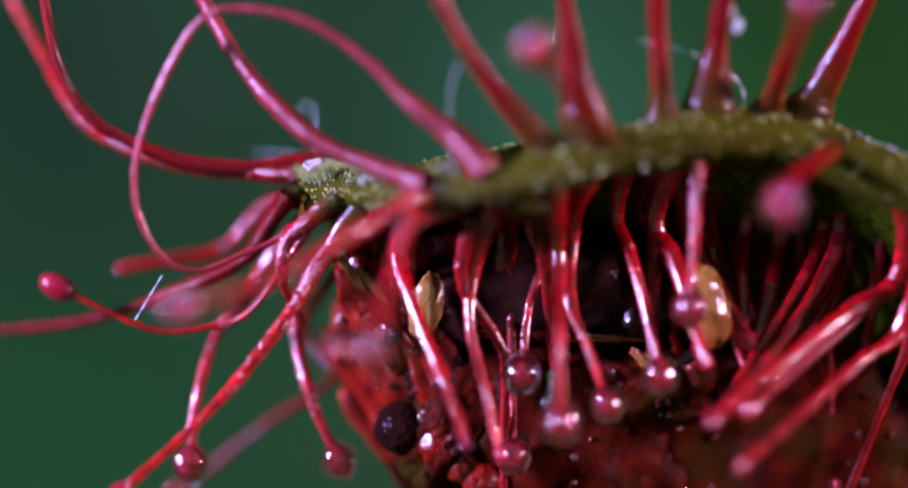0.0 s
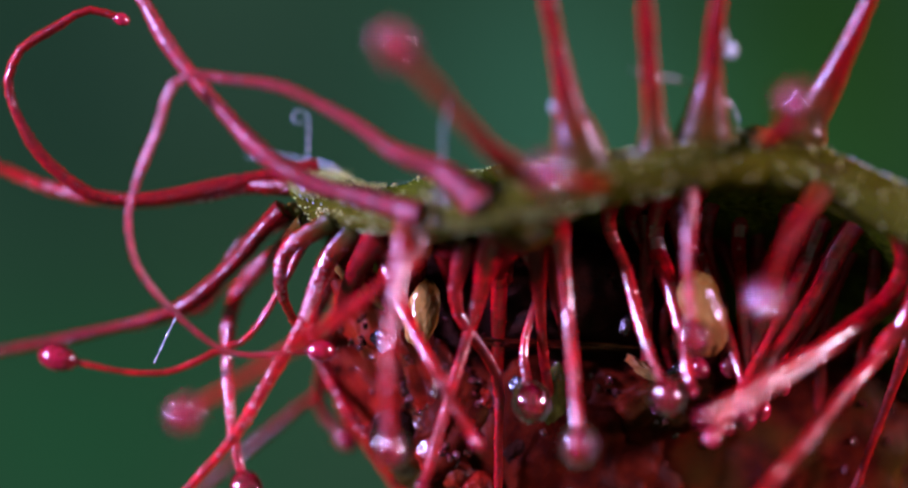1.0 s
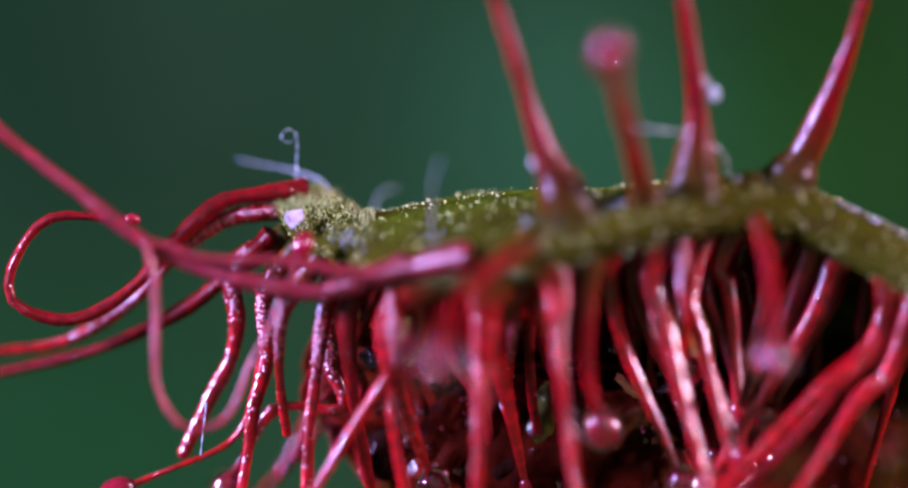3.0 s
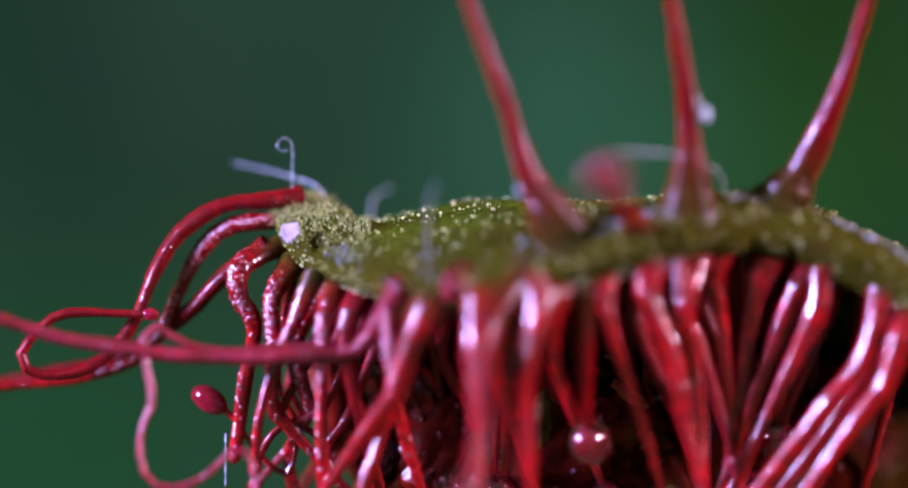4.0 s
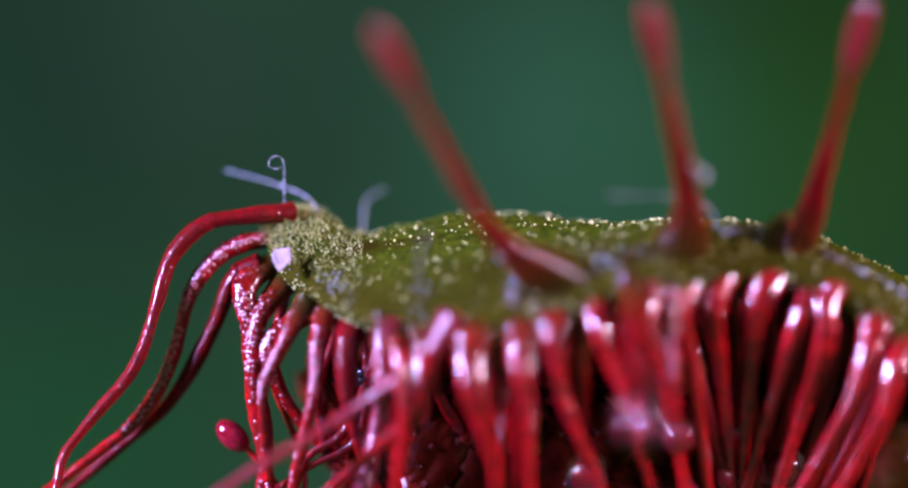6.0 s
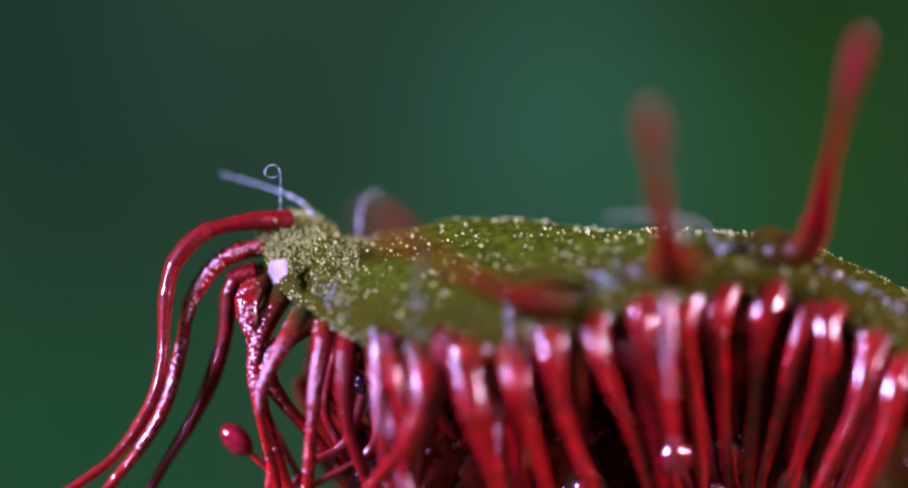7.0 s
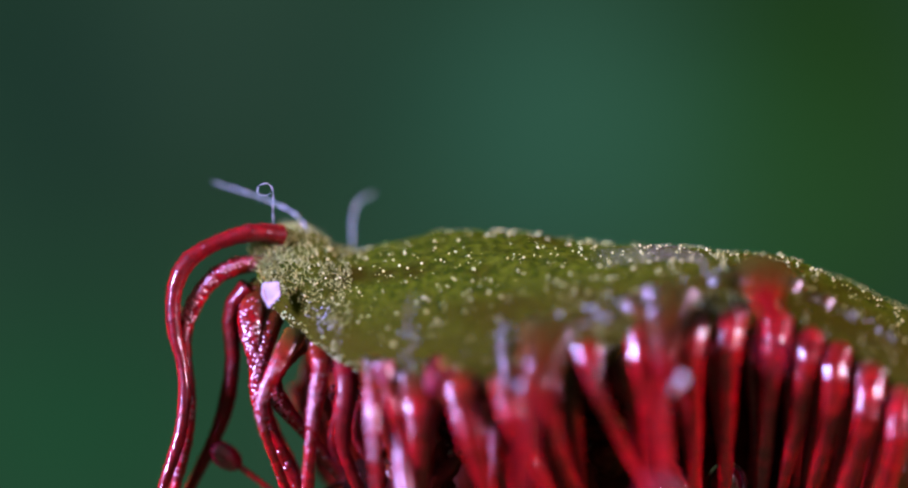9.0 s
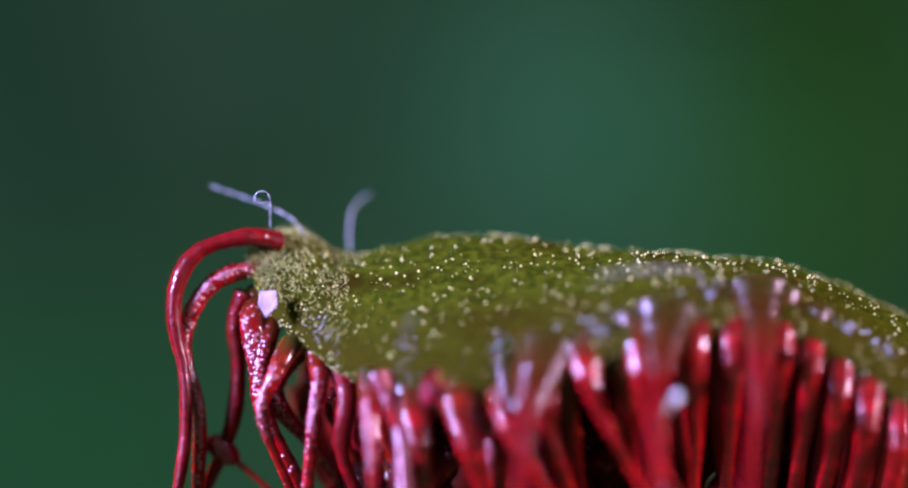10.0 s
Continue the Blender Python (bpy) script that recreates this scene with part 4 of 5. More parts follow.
Tentacle((-1.04, -3.07, -2.10), 4.80, taper=1.3, body=0.35, flat=0.7, flare=0.60, thick=(0.30, 0.100), joints=24, ref="y", head=0.19, drop=0.30).at(0, (-0.73, -4.20, 0.62), (-1.59, -4.80, 0.10), (-2.87, -5.50, -0.59), (-3.81, -6.00, -0.86)).at(0.5, (-0.64, -4.20, 0.19), (-1.59, -4.70, -0.42), (-2.88, -5.20, -1.28), (-3.80, -5.50, -1.64)).at(1, (-0.69, -4.00, -0.29), (-1.60, -4.30, -1.03), (-2.46, -4.60, -1.59), (-3.75, -4.90, -2.38)).at(1.5, (-0.82, -4.00, -0.68), (-1.60, -4.20, -1.64), (-2.63, -4.40, -2.50), (-3.54, -4.60, -3.32)).at(2, (-0.56, -3.40, -0.77), (-1.60, -3.40, -2.04), (-2.48, -3.40, -3.13), (-3.00, -3.40, -3.74)).at(2.7, (-0.43, -3.40, -1.12), (-0.82, -3.40, -1.65), (-1.61, -3.40, -2.70), (-2.34, -3.40, -3.74)).at(3.8, (-0.74, -3.40, -1.56), (-1.00, -3.40, -2.43), (-1.51, -3.40, -3.73)).at(5, (-0.73, -4.14, -1.64), (-0.82, -4.23, -2.24), (-1.03, -3.95, -3.72)).at(6.8, (-0.90, -3.86, -1.90), (-0.73, -3.86, -2.77), (-0.82, -3.36, -3.81)).at(10, (-0.95, -3.49, -2.56), (-0.75, -3.53, -3.12), (-0.73, -3.17, -3.82))
Tentacle((-0.60, -3.22, -2.15), 5.00, taper=1.3, body=0.15, flat=0.7, flare=0.80, thick=(0.46, 0.064), joints=20, head=0.10).at(0, (-0.82, -2.68, 0.01), (-0.65, -3.00, -0.86), (-0.21, -3.48, -1.99), (0.40, -3.84, -3.55)).at(1, (-1.00, -2.70, 0.01), (-0.82, -2.92, -0.86), (-0.21, -3.42, -2.08), (0.66, -3.73, -3.56)).at(2, (-1.00, -3.15, -0.42), (-0.56, -3.25, -1.56), (0.14, -3.43, -2.60), (0.84, -3.48, -3.30)).at(5, (-0.38, -4.11, -1.55), (-0.73, -4.01, -2.42), (-1.25, -3.74, -2.86)).at(10, (-0.54, -3.73, -2.95), (-0.43, -3.35, -3.82))
Tentacle((0.14, -3.46, -2.21), 5.00, taper=1.3, body=0.15, flat=0.7, flare=0.80, thick=(0.46, 0.062), head=0.10).at(0, (0.62, -3.12, 0.54), (0.32, -2.67, -0.25), (0.23, -2.85, -1.21), (0.49, -3.07, -2.35)).at(1, (0.62, -3.46, 0.19), (0.36, -2.67, -0.86), (0.05, -2.83, -1.91)).at(2, (0.58, -3.60, -0.42), (0.40, -3.29, -1.47), (0.14, -3.41, -2.78)).at(2.7, (0.50, -3.93, -0.77), (0.45, -3.85, -1.90), (0.30, -3.86, -3.73)).at(3.8, (0.40, -4.43, -1.03), (0.33, -4.57, -1.98), (0.36, -4.28, -3.72)).at(5, (0.33, -4.33, -1.37), (0.28, -4.50, -1.89), (0.49, -4.26, -2.76), (0.63, -3.87, -3.80)).at(6.8, (0.18, -4.11, -1.72), (0.33, -4.26, -2.59), (0.70, -3.58, -3.81)).at(10, (0.10, -3.78, -2.51), (0.27, -3.97, -3.12), (0.49, -3.64, -3.81))
Tentacle((0.73, -3.53, -2.08), 4.40, taper=1.3, body=0.15, flat=0.7, flare=0.80, thick=(0.34, 0.064), drop=0.30).at(0, (1.58, -2.97, -0.07), (1.60, -3.56, -1.29), (1.61, -4.18, -2.63)).at(1, (1.58, -3.19, 0.19), (1.73, -3.13, -1.04), (1.84, -3.68, -2.34), (1.90, -3.97, -3.29)).at(2, (1.53, -3.60, -0.25), (1.88, -3.64, -1.56), (2.14, -4.09, -3.37)).at(3.8, (1.35, -4.40, -0.68), (1.18, -4.56, -1.89), (1.27, -4.31, -3.28)).at(5, (1.18, -4.26, -1.03), (1.05, -4.35, -2.41), (0.83, -3.87, -3.72)).at(6.8, (0.94, -4.36, -1.98), (1.11, -4.20, -2.67), (1.40, -3.56, -3.81)).at(10, (0.77, -3.88, -2.42), (0.88, -4.05, -2.85), (1.40, -3.66, -3.72))
Tentacle((0.45, -3.07, -2.04), 3.75, taper=1.3, body=0.15, flat=0.7, flare=0.80, thick=(0.46, 0.064), head=0.10).at(0, (0.80, -2.47, 0.36), (0.76, -2.09, 0.01), (0.67, -1.84, -0.69)).at(5, (0.75, -3.75, -1.21), (0.57, -3.81, -1.99), (1.01, -3.13, -3.13)).at(10, (0.40, -3.42, -2.60), (0.66, -3.18, -3.30), (0.84, -2.77, -3.83))
Tentacle((1.97, -3.63, -1.47), 4.29, taper=1.3, body=0.15, flat=0.7, flare=0.60, thick=(0.38, 0.062), drop=0.28).at(0, (2.47, -2.50, 0.45), (2.64, -2.66, -0.07), (2.85, -3.03, -0.86), (3.09, -3.42, -1.91)).at(1, (2.33, -2.63, 0.32), (2.60, -2.71, -0.43), (2.85, -3.10, -1.39), (3.19, -3.40, -2.26)).at(2, (2.41, -3.12, -0.07), (2.59, -3.05, -1.04), (3.02, -3.15, -1.91)).at(5, (2.22, -4.37, -1.20), (2.66, -3.85, -2.42), (2.92, -3.38, -3.47)).at(10, (2.01, -4.07, -1.98), (2.31, -3.97, -2.77), (2.83, -3.40, -3.72))
Tentacle((1.27, -3.55, -1.82), 4.42, taper=1.3, body=0.15, flat=0.7, flare=0.60, thick=(0.41, 0.064), drop=0.27).at(0, (1.81, -2.59, 0.19), (1.76, -2.85, -0.86), (2.02, -3.09, -1.56), (2.31, -3.30, -2.39)).at(1, (1.54, -2.90, 0.28), (1.51, -2.10, -0.43), (1.61, -1.00, -1.05)).at(2, (1.41, -3.30, -0.29), (1.46, -2.20, -1.04), (1.56, -0.80, -1.59)).at(2.7, (1.32, -3.60, -0.68), (1.41, -2.60, -1.39), (1.56, -1.20, -1.94)).at(5, (1.53, -4.34, -1.20), (1.61, -4.18, -2.07), (2.05, -3.66, -3.12)).at(10, (1.36, -3.95, -2.33), (1.53, -3.78, -3.12), (1.79, -3.32, -3.82))
Tentacle((2.84, -3.62, -1.21), 4.29, taper=1.3, body=0.28, flat=0.7, flare=0.60, thick=(0.44, 0.078), head=0.10).at(0, (3.04, -2.46, 0.36), (3.30, -2.74, -0.16), (3.46, -3.01, -0.69)).at(1, (3.04, -2.44, 0.19), (3.30, -2.73, -0.69), (3.46, -3.07, -1.56)).at(2, (2.89, -3.13, -0.16), (3.15, -3.44, -1.30), (3.45, -3.76, -2.42)).at(2.7, (2.97, -3.66, -0.42), (3.23, -3.80, -1.47), (3.57, -3.97, -2.77)).at(5, (2.83, -4.34, -0.85), (3.18, -4.10, -1.72), (3.44, -3.64, -2.94)).at(10, (2.83, -4.12, -1.90), (2.96, -3.73, -2.94), (3.01, -3.21, -3.81))
Tentacle((3.63, -3.44, -0.82), 4.64, taper=1.3, body=0.28, flat=0.7, flare=0.60, thick=(0.38, 0.062), head=0.10).at(0, (3.71, -1.90, 0.63), (3.88, -2.12, 0.01), (4.00, -2.46, -0.87), (4.26, -2.67, -1.57)).at(1, (3.62, -2.03, 0.37), (3.79, -2.22, -0.25), (4.09, -2.58, -1.22)).at(2, (3.65, -2.70, -0.07), (3.99, -2.95, -1.21), (4.34, -3.10, -1.91)).at(3.8, (3.49, -3.97, -0.86), (3.62, -3.85, -1.55), (3.71, -3.68, -2.60)).at(5, (3.37, -4.13, -0.77), (3.57, -3.87, -1.55), (3.75, -3.55, -2.60)).at(10, (3.62, -3.97, -1.73), (3.66, -3.43, -2.77), (3.62, -2.83, -3.82))
Tentacle((4.20, -3.28, -0.73), 4.64, taper=1.3, body=0.28, flat=0.7, flare=0.60, thick=(0.41, 0.070), head=0.10).at(0, (4.46, -1.76, 0.45), (4.38, -2.15, -0.51), (4.41, -2.57, -1.74)).at(1, (4.35, -1.92, 0.28), (4.36, -2.28, -0.69), (4.44, -2.73, -1.92)).at(2, (4.20, -2.50, 0.10), (4.31, -2.54, -0.25), (4.39, -2.83, -1.56)).at(5, (3.88, -3.88, -0.60), (3.97, -3.54, -1.55), (4.15, -3.05, -2.95)).at(10, (4.21, -3.81, -1.73), (4.19, -3.21, -2.77), (4.11, -2.61, -3.82))
Tentacle((4.86, -3.14, -0.82), 4.64, taper=1.3, body=0.28, flat=0.7, flare=0.60, thick=(0.44, 0.078), head=0.10).at(0, (4.99, -1.74, 0.19), (4.81, -2.09, -0.69), (4.44, -2.48, -1.92)).at(2, (4.97, -2.43, -0.07), (4.79, -2.56, -0.86), (4.43, -2.82, -2.00)).at(5, (4.58, -3.77, -0.60), (4.45, -3.56, -1.38), (4.33, -3.10, -2.60)).at(10, (4.89, -3.67, -1.73), (4.85, -3.11, -2.78), (4.77, -2.52, -3.83))
Tentacle((5.39, -3.10, -1.08), 5.00, taper=1.3, body=0.28, flat=0.7, flare=0.60, thick=(0.38, 0.062), head=0.10).at(0, (5.70, -1.85, 0.37), (5.33, -2.20, -0.51), (4.52, -2.77, -1.74)).at(2, (5.41, -2.53, -0.07), (5.05, -2.64, -0.86), (4.52, -2.91, -2.00)).at(5, (5.19, -3.81, -0.86), (4.93, -3.63, -1.55), (4.50, -3.13, -2.86)).at(10, (5.37, -3.62, -1.90), (5.28, -3.12, -2.95), (5.11, -2.61, -3.83))
Tentacle((5.82, -3.06, -1.43), 5.00, taper=1.3, body=0.28, flat=0.7, flare=0.60, thick=(0.41, 0.070), head=0.10).at(0, (5.91, -2.07, 0.45), (5.77, -2.20, -0.16), (5.14, -2.72, -1.21), (4.51, -3.05, -2.00)).at(2, (6.01, -2.82, -0.07), (5.57, -2.82, -0.86), (4.77, -3.20, -1.91)).at(5, (5.58, -3.79, -0.51), (5.53, -3.89, -1.20), (5.10, -3.45, -2.43)).at(10, (5.80, -3.59, -2.25), (5.72, -3.18, -3.13), (5.55, -2.78, -3.83))
Tentacle((6.26, -3.09, -1.78), 5.71, taper=1.3, body=0.28, flat=0.7, flare=0.60, thick=(0.44, 0.078), head=0.10).at(0, (6.76, -2.70, -0.51), (6.08, -3.20, -0.95), (5.27, -3.79, -1.55), (4.39, -4.31, -2.24)).at(1, (6.76, -2.71, -0.60), (5.81, -3.48, -1.38), (4.82, -4.22, -1.98)).at(2, (6.61, -3.14, -1.04), (5.72, -3.58, -1.64), (4.83, -4.04, -2.33)).at(5, (6.31, -3.96, -1.20), (6.04, -4.00, -2.07), (5.36, -3.65, -3.12)).at(10, (6.24, -3.61, -2.60), (6.15, -3.31, -3.30), (5.98, -2.90, -4.00))
Tentacle((6.74, -3.11, -2.09), 5.71, taper=1.3, body=0.28, flat=0.7, flare=0.60, thick=(0.38, 0.062), head=0.10).at(0, (6.79, -3.08, -1.21), (6.16, -3.50, -1.73), (5.36, -3.93, -2.42)).at(2, (6.77, -3.34, -1.47), (6.24, -3.59, -1.90), (5.53, -4.05, -2.94)).at(5, (6.65, -4.13, -1.55), (6.39, -4.09, -2.42), (5.70, -3.74, -3.46)).at(10, (6.72, -3.64, -2.95), (6.59, -3.22, -3.82))
Tentacle((0.84, -3.64, -1.77), 4.20, head=0.19, drop=0.32, taper=1.3, body=0.3, thick=(0.34, 0.075), mat=STEM).at(0, (0.66, -4.06, 2.27), (0.14, -4.23, 3.01), (-0.21, -4.36, 3.65)).at(1, (0.57, -4.83, 1.38), (-0.21, -5.85, 2.20), (-0.84, -6.70, 2.87)).at(2, (0.14, -6.30, 0.31), (-0.58, -7.73, 0.38)).at(2.7, (0.05, -6.37, -0.41), (-0.36, -7.65, -1.00)).at(3.8, (0.40, -4.88, -1.20), (0.33, -5.62, -2.31), (0.09, -6.29, -3.28)).at(5, (0.92, -4.28, -1.55), (0.88, -3.57, -3.30)).at(10, (0.84, -3.87, -2.60), (0.93, -3.32, -3.83))
Tentacle((-2.45, -2.41, -1.48), 2.95, thick=(0.18, 0.07), head=0.05).at(0, (-2.49, -2.70, 0.10), (-2.62, -2.70, -0.25), (-2.58, -2.30, -0.69), (-2.33, -1.50, -1.22)).at(1, (-2.52, -2.70, -0.07), (-2.65, -2.70, -0.43), (-2.60, -2.30, -0.87), (-2.29, -1.40, -1.49)).at(2, (-2.45, -2.70, -0.25), (-2.63, -2.70, -0.60), (-2.57, -2.20, -1.13), (-2.20, -1.40, -1.76)).at(2.7, (-2.53, -2.80, -0.69), (-2.68, -2.80, -1.08), (-2.58, -2.50, -1.65), (-2.33, -2.00, -2.37)).at(3.5, (-2.88, -2.90, -2.35), (-3.02, -2.39, -4.20)).at(6.8, (-2.71, -2.90, -1.76), (-2.94, -2.83, -2.44), (-2.67, -2.34, -3.85)).at(10, (-2.68, -2.70, -1.92), (-2.91, -2.67, -2.62), (-2.45, -2.18, -3.86))
Tentacle((-1.26, -3.25, -1.95), 3.80, thick=(0.20, 0.07), head=0.16, drop=0.27).at(0, (-0.81, -4.81, -0.07), (-1.15, -6.17, -1.23)).at(1, (-0.82, -4.30, -0.42), (-0.99, -4.70, -1.72), (-0.97, -4.50, -3.02)).at(1.5, (-0.73, -4.00, -1.03), (-0.80, -4.20, -2.33), (-0.77, -4.00, -3.55)).at(2, (-0.82, -3.60, -1.21), (-0.60, -3.00, -2.35), (-0.21, -2.40, -3.50)).at(10, (-1.25, -3.79, -2.95), (-1.17, -3.62, -4.17))
Tentacle((3.01, -3.90, -1.12), 2.95, thick=(0.20, 0.07), head=0.18, drop=0.27).at(0, (3.63, -3.55, 0.19), (3.54, -3.55, -1.19)).at(1, (3.53, -3.76, -0.68), (3.71, -3.76, -2.25)).at(2, (3.53, -3.50, -1.00), (3.60, -2.40, -1.90), (3.60, -1.40, -2.30)).at(10, (3.08, -4.44, -2.24), (3.18, -4.25, -3.46))
Tentacle((0.58, -3.09, -2.00), 3.55, thick=(0.20, 0.06), head=0.17, drop=0.31).at(0, (1.15, -2.59, 0.28), (1.30, -2.30, -0.25), (1.12, -2.41, -1.04), (1.02, -2.66, -1.99)).at(1, (1.06, -2.87, 0.01), (1.28, -2.36, -0.69), (1.06, -2.50, -1.57), (1.17, -2.71, -2.35)).at(2, (1.01, -3.00, -0.55), (0.93, -2.00, -1.30), (0.90, -1.00, -1.80)).at(5, (0.84, -3.86, -1.55), (0.75, -3.43, -2.95)).at(10, (0.58, -3.45, -2.78), (0.58, -3.17, -3.83))
Tentacle((0.27, -2.69, -1.92), 4.50, thick=(0.16, 0.06), head=0.17, drop=0.28, mat=SHADED_RED).at(0, (0.85, -2.02, -0.25), (0.89, -2.19, -1.92), (0.90, -2.38, -3.11)).at(2, (0.75, -2.30, -0.69), (0.84, -1.40, -1.90), (0.90, -0.80, -3.00)).at(5, (0.58, -3.47, -1.91), (0.58, -2.97, -3.31)).at(10, (0.31, -3.06, -2.79), (0.40, -2.76, -3.84))
Tentacle((-1.84, -2.08, -1.57), 3.39, thick=(0.12, 0.06), joints=18, foot=False, mat=SHADED_DULL, head=0.10).at(0, (-1.31, -0.50, -1.92), (-0.96, -0.36, -2.98), (-0.78, -0.25, -3.86)).at(2, (-1.66, -0.55, -1.92), (-1.66, -0.42, -2.80), (-2.02, -0.27, -3.77)).at(4, (-2.67, -2.21, -2.63), (-2.15, -2.13, -2.89), (-1.62, -1.99, -3.78)).at(7, (-1.97, -2.08, -2.45), (-1.75, -1.96, -3.07), (-1.36, -1.80, -3.78)).at(10, (-1.62, -1.87, -2.46), (-1.84, -1.70, -3.16), (-1.63, -1.55, -3.79))
Tentacle((-1.53, -2.12, -1.70), 3.39, thick=(0.12, 0.06), joints=18, foot=False, mat=SHADED_DULL, head=0.10).at(0, (-1.00, -0.62, -1.92), (-0.65, -0.48, -2.98), (-0.48, -0.36, -3.86)).at(2, (-1.35, -0.65, -1.92), (-1.35, -0.52, -2.80), (-1.71, -0.36, -3.77)).at(4, (-1.97, -2.34, -2.45), (-2.76, -2.21, -2.89), (-3.21, -2.07, -3.77)).at(7, (-1.18, -2.16, -2.45), (-1.27, -2.02, -3.16), (-1.98, -1.85, -3.60)).at(10, (-1.18, -1.90, -2.63), (-1.27, -1.74, -3.34), (-1.89, -1.58, -3.79))
Tentacle((-1.27, -2.09, -1.84), 3.39, thick=(0.12, 0.06), joints=18, foot=False, mat=SHADED_DULL, head=0.10).at(0, (-0.74, -0.70, -1.92), (-0.39, -0.56, -2.97), (-0.21, -0.44, -3.86)).at(2, (-1.09, -0.71, -1.92), (-1.09, -0.57, -2.80), (-1.44, -0.41, -3.77)).at(4, (-1.62, -2.32, -2.62), (-1.97, -2.21, -3.15), (-1.71, -2.10, -3.77)).at(7, (-1.62, -2.08, -2.98), (-2.15, -1.96, -3.34), (-2.50, -1.85, -3.78)).at(10, (-1.53, -1.82, -2.99), (-1.09, -1.69, -3.34), (-1.27, -1.56, -3.87))
Tentacle((-2.03, -1.42, -1.58), 3.39, thick=(0.12, 0.06), joints=18, foot=False, mat=SHADED_DULL, head=0.10).at(0, (-1.49, -0.07, -1.93), (-1.14, 0.09, -2.99), (-0.96, 0.21, -3.87)).at(2, (-1.84, -0.02, -1.93), (-1.85, 0.13, -2.81), (-2.20, 0.29, -3.79)).at(4, (-2.51, -1.70, -2.02), (-2.33, -1.56, -2.81), (-3.04, -1.38, -3.70)).at(7, (-1.72, -1.41, -2.64), (-1.45, -1.26, -3.35), (-1.54, -1.15, -3.89)).at(10, (-1.72, -1.15, -2.82), (-1.45, -0.97, -3.62), (-1.63, -0.89, -3.98))
Tentacle((-1.58, -1.73, -1.59), 4.50, thick=(0.18, 0.06), joints=13, head=0.10, foot=False, mat=SHADED_DULL).at(0, (-0.86, -0.41, -0.87), (-0.63, -0.26, -1.93), (-0.35, -0.12, -2.90)).at(5, (-1.53, -1.74, -1.95), (-0.93, -1.26, -3.02), (-1.03, -0.88, -4.00)).at(10, (-1.69, -1.54, -2.56), (-1.24, -1.31, -3.63), (-1.18, -1.12, -4.61))
Tentacle((-1.14, -1.69, -1.72), 4.55, thick=(0.18, 0.06), joints=13, head=0.10, foot=False, mat=SHADED_DULL).at(0, (-0.63, -0.28, -0.99), (-0.11, 0.11, -2.05), (-0.12, 0.43, -3.03)).at(5, (-0.72, -1.85, -2.09), (-0.64, -1.53, -3.15), (-0.20, -1.22, -4.13)).at(10, (-1.04, -1.35, -2.70), (-0.88, -0.97, -3.77), (-0.53, -0.61, -4.76))
Tentacle((-0.69, -2.13, -1.84), 3.79, thick=(0.18, 0.06), joints=13, head=0.10, foot=False, mat=SHADED_DULL).at(0, (0.14, -0.73, -0.76), (0.13, -0.43, -1.81), (0.50, -0.14, -2.79)).at(5, (-0.33, -2.18, -2.06), (-0.25, -1.72, -3.12), (0.03, -1.29, -4.11)).at(10, (-0.60, -1.70, -2.81), (-0.52, -1.23, -3.88), (-0.24, -0.78, -4.87))
Tentacle((-0.38, -2.36, -1.83), 4.85, thick=(0.18, 0.06), joints=13, head=0.10, foot=False, mat=SHADED_DULL).at(0, (0.12, -2.81, -0.59), (0.76, -2.62, -1.64), (0.78, -2.46, -2.61)).at(5, (-0.23, -2.38, -1.98), (0.34, -1.85, -3.05), (0.43, -1.42, -4.03)).at(10, (-0.41, -2.04, -2.81), (0.03, -1.66, -3.87), (0.26, -1.33, -4.85))
Tentacle((0.67, -2.63, -1.74), 4.48, thick=(0.20, 0.06), joints=13, head=0.10, foot=False, mat=SHADED_RED).at(0, (1.38, -2.66, -0.33), (1.47, -2.19, -1.39), (1.62, -1.76, -2.36)).at(5, (1.02, -2.60, -1.81), (1.05, -2.13, -2.87), (1.25, -1.68, -3.85)).at(10, (0.83, -2.17, -2.71), (0.75, -1.68, -3.78), (1.06, -1.21, -4.76))
Tentacle((1.01, -2.20, -1.62), 4.88, thick=(0.20, 0.06), joints=13, head=0.10, foot=False, mat=SHADED_RED).at(0, (1.71, -2.35, -0.56), (1.98, -1.95, -1.61), (2.23, -1.58, -2.59)).at(5, (1.15, -2.20, -1.83), (1.64, -1.74, -2.90), (1.67, -1.35, -3.88)).at(10, (1.04, -1.99, -2.59), (1.30, -1.76, -3.66), (1.56, -1.54, -4.63))
Tentacle((2.40, -2.14, -1.13), 4.75, thick=(0.20, 0.06), joints=13, head=0.10, foot=False, mat=SHADED_RED).at(0, (3.04, -2.14, -0.25), (3.02, -1.96, -1.31), (2.93, -1.79, -2.28)).at(5, (2.59, -2.00, -1.38), (2.65, -1.58, -2.45), (2.48, -1.20, -3.43)).at(10, (2.57, -2.01, -2.10), (2.27, -1.86, -3.16), (2.46, -1.73, -4.13))
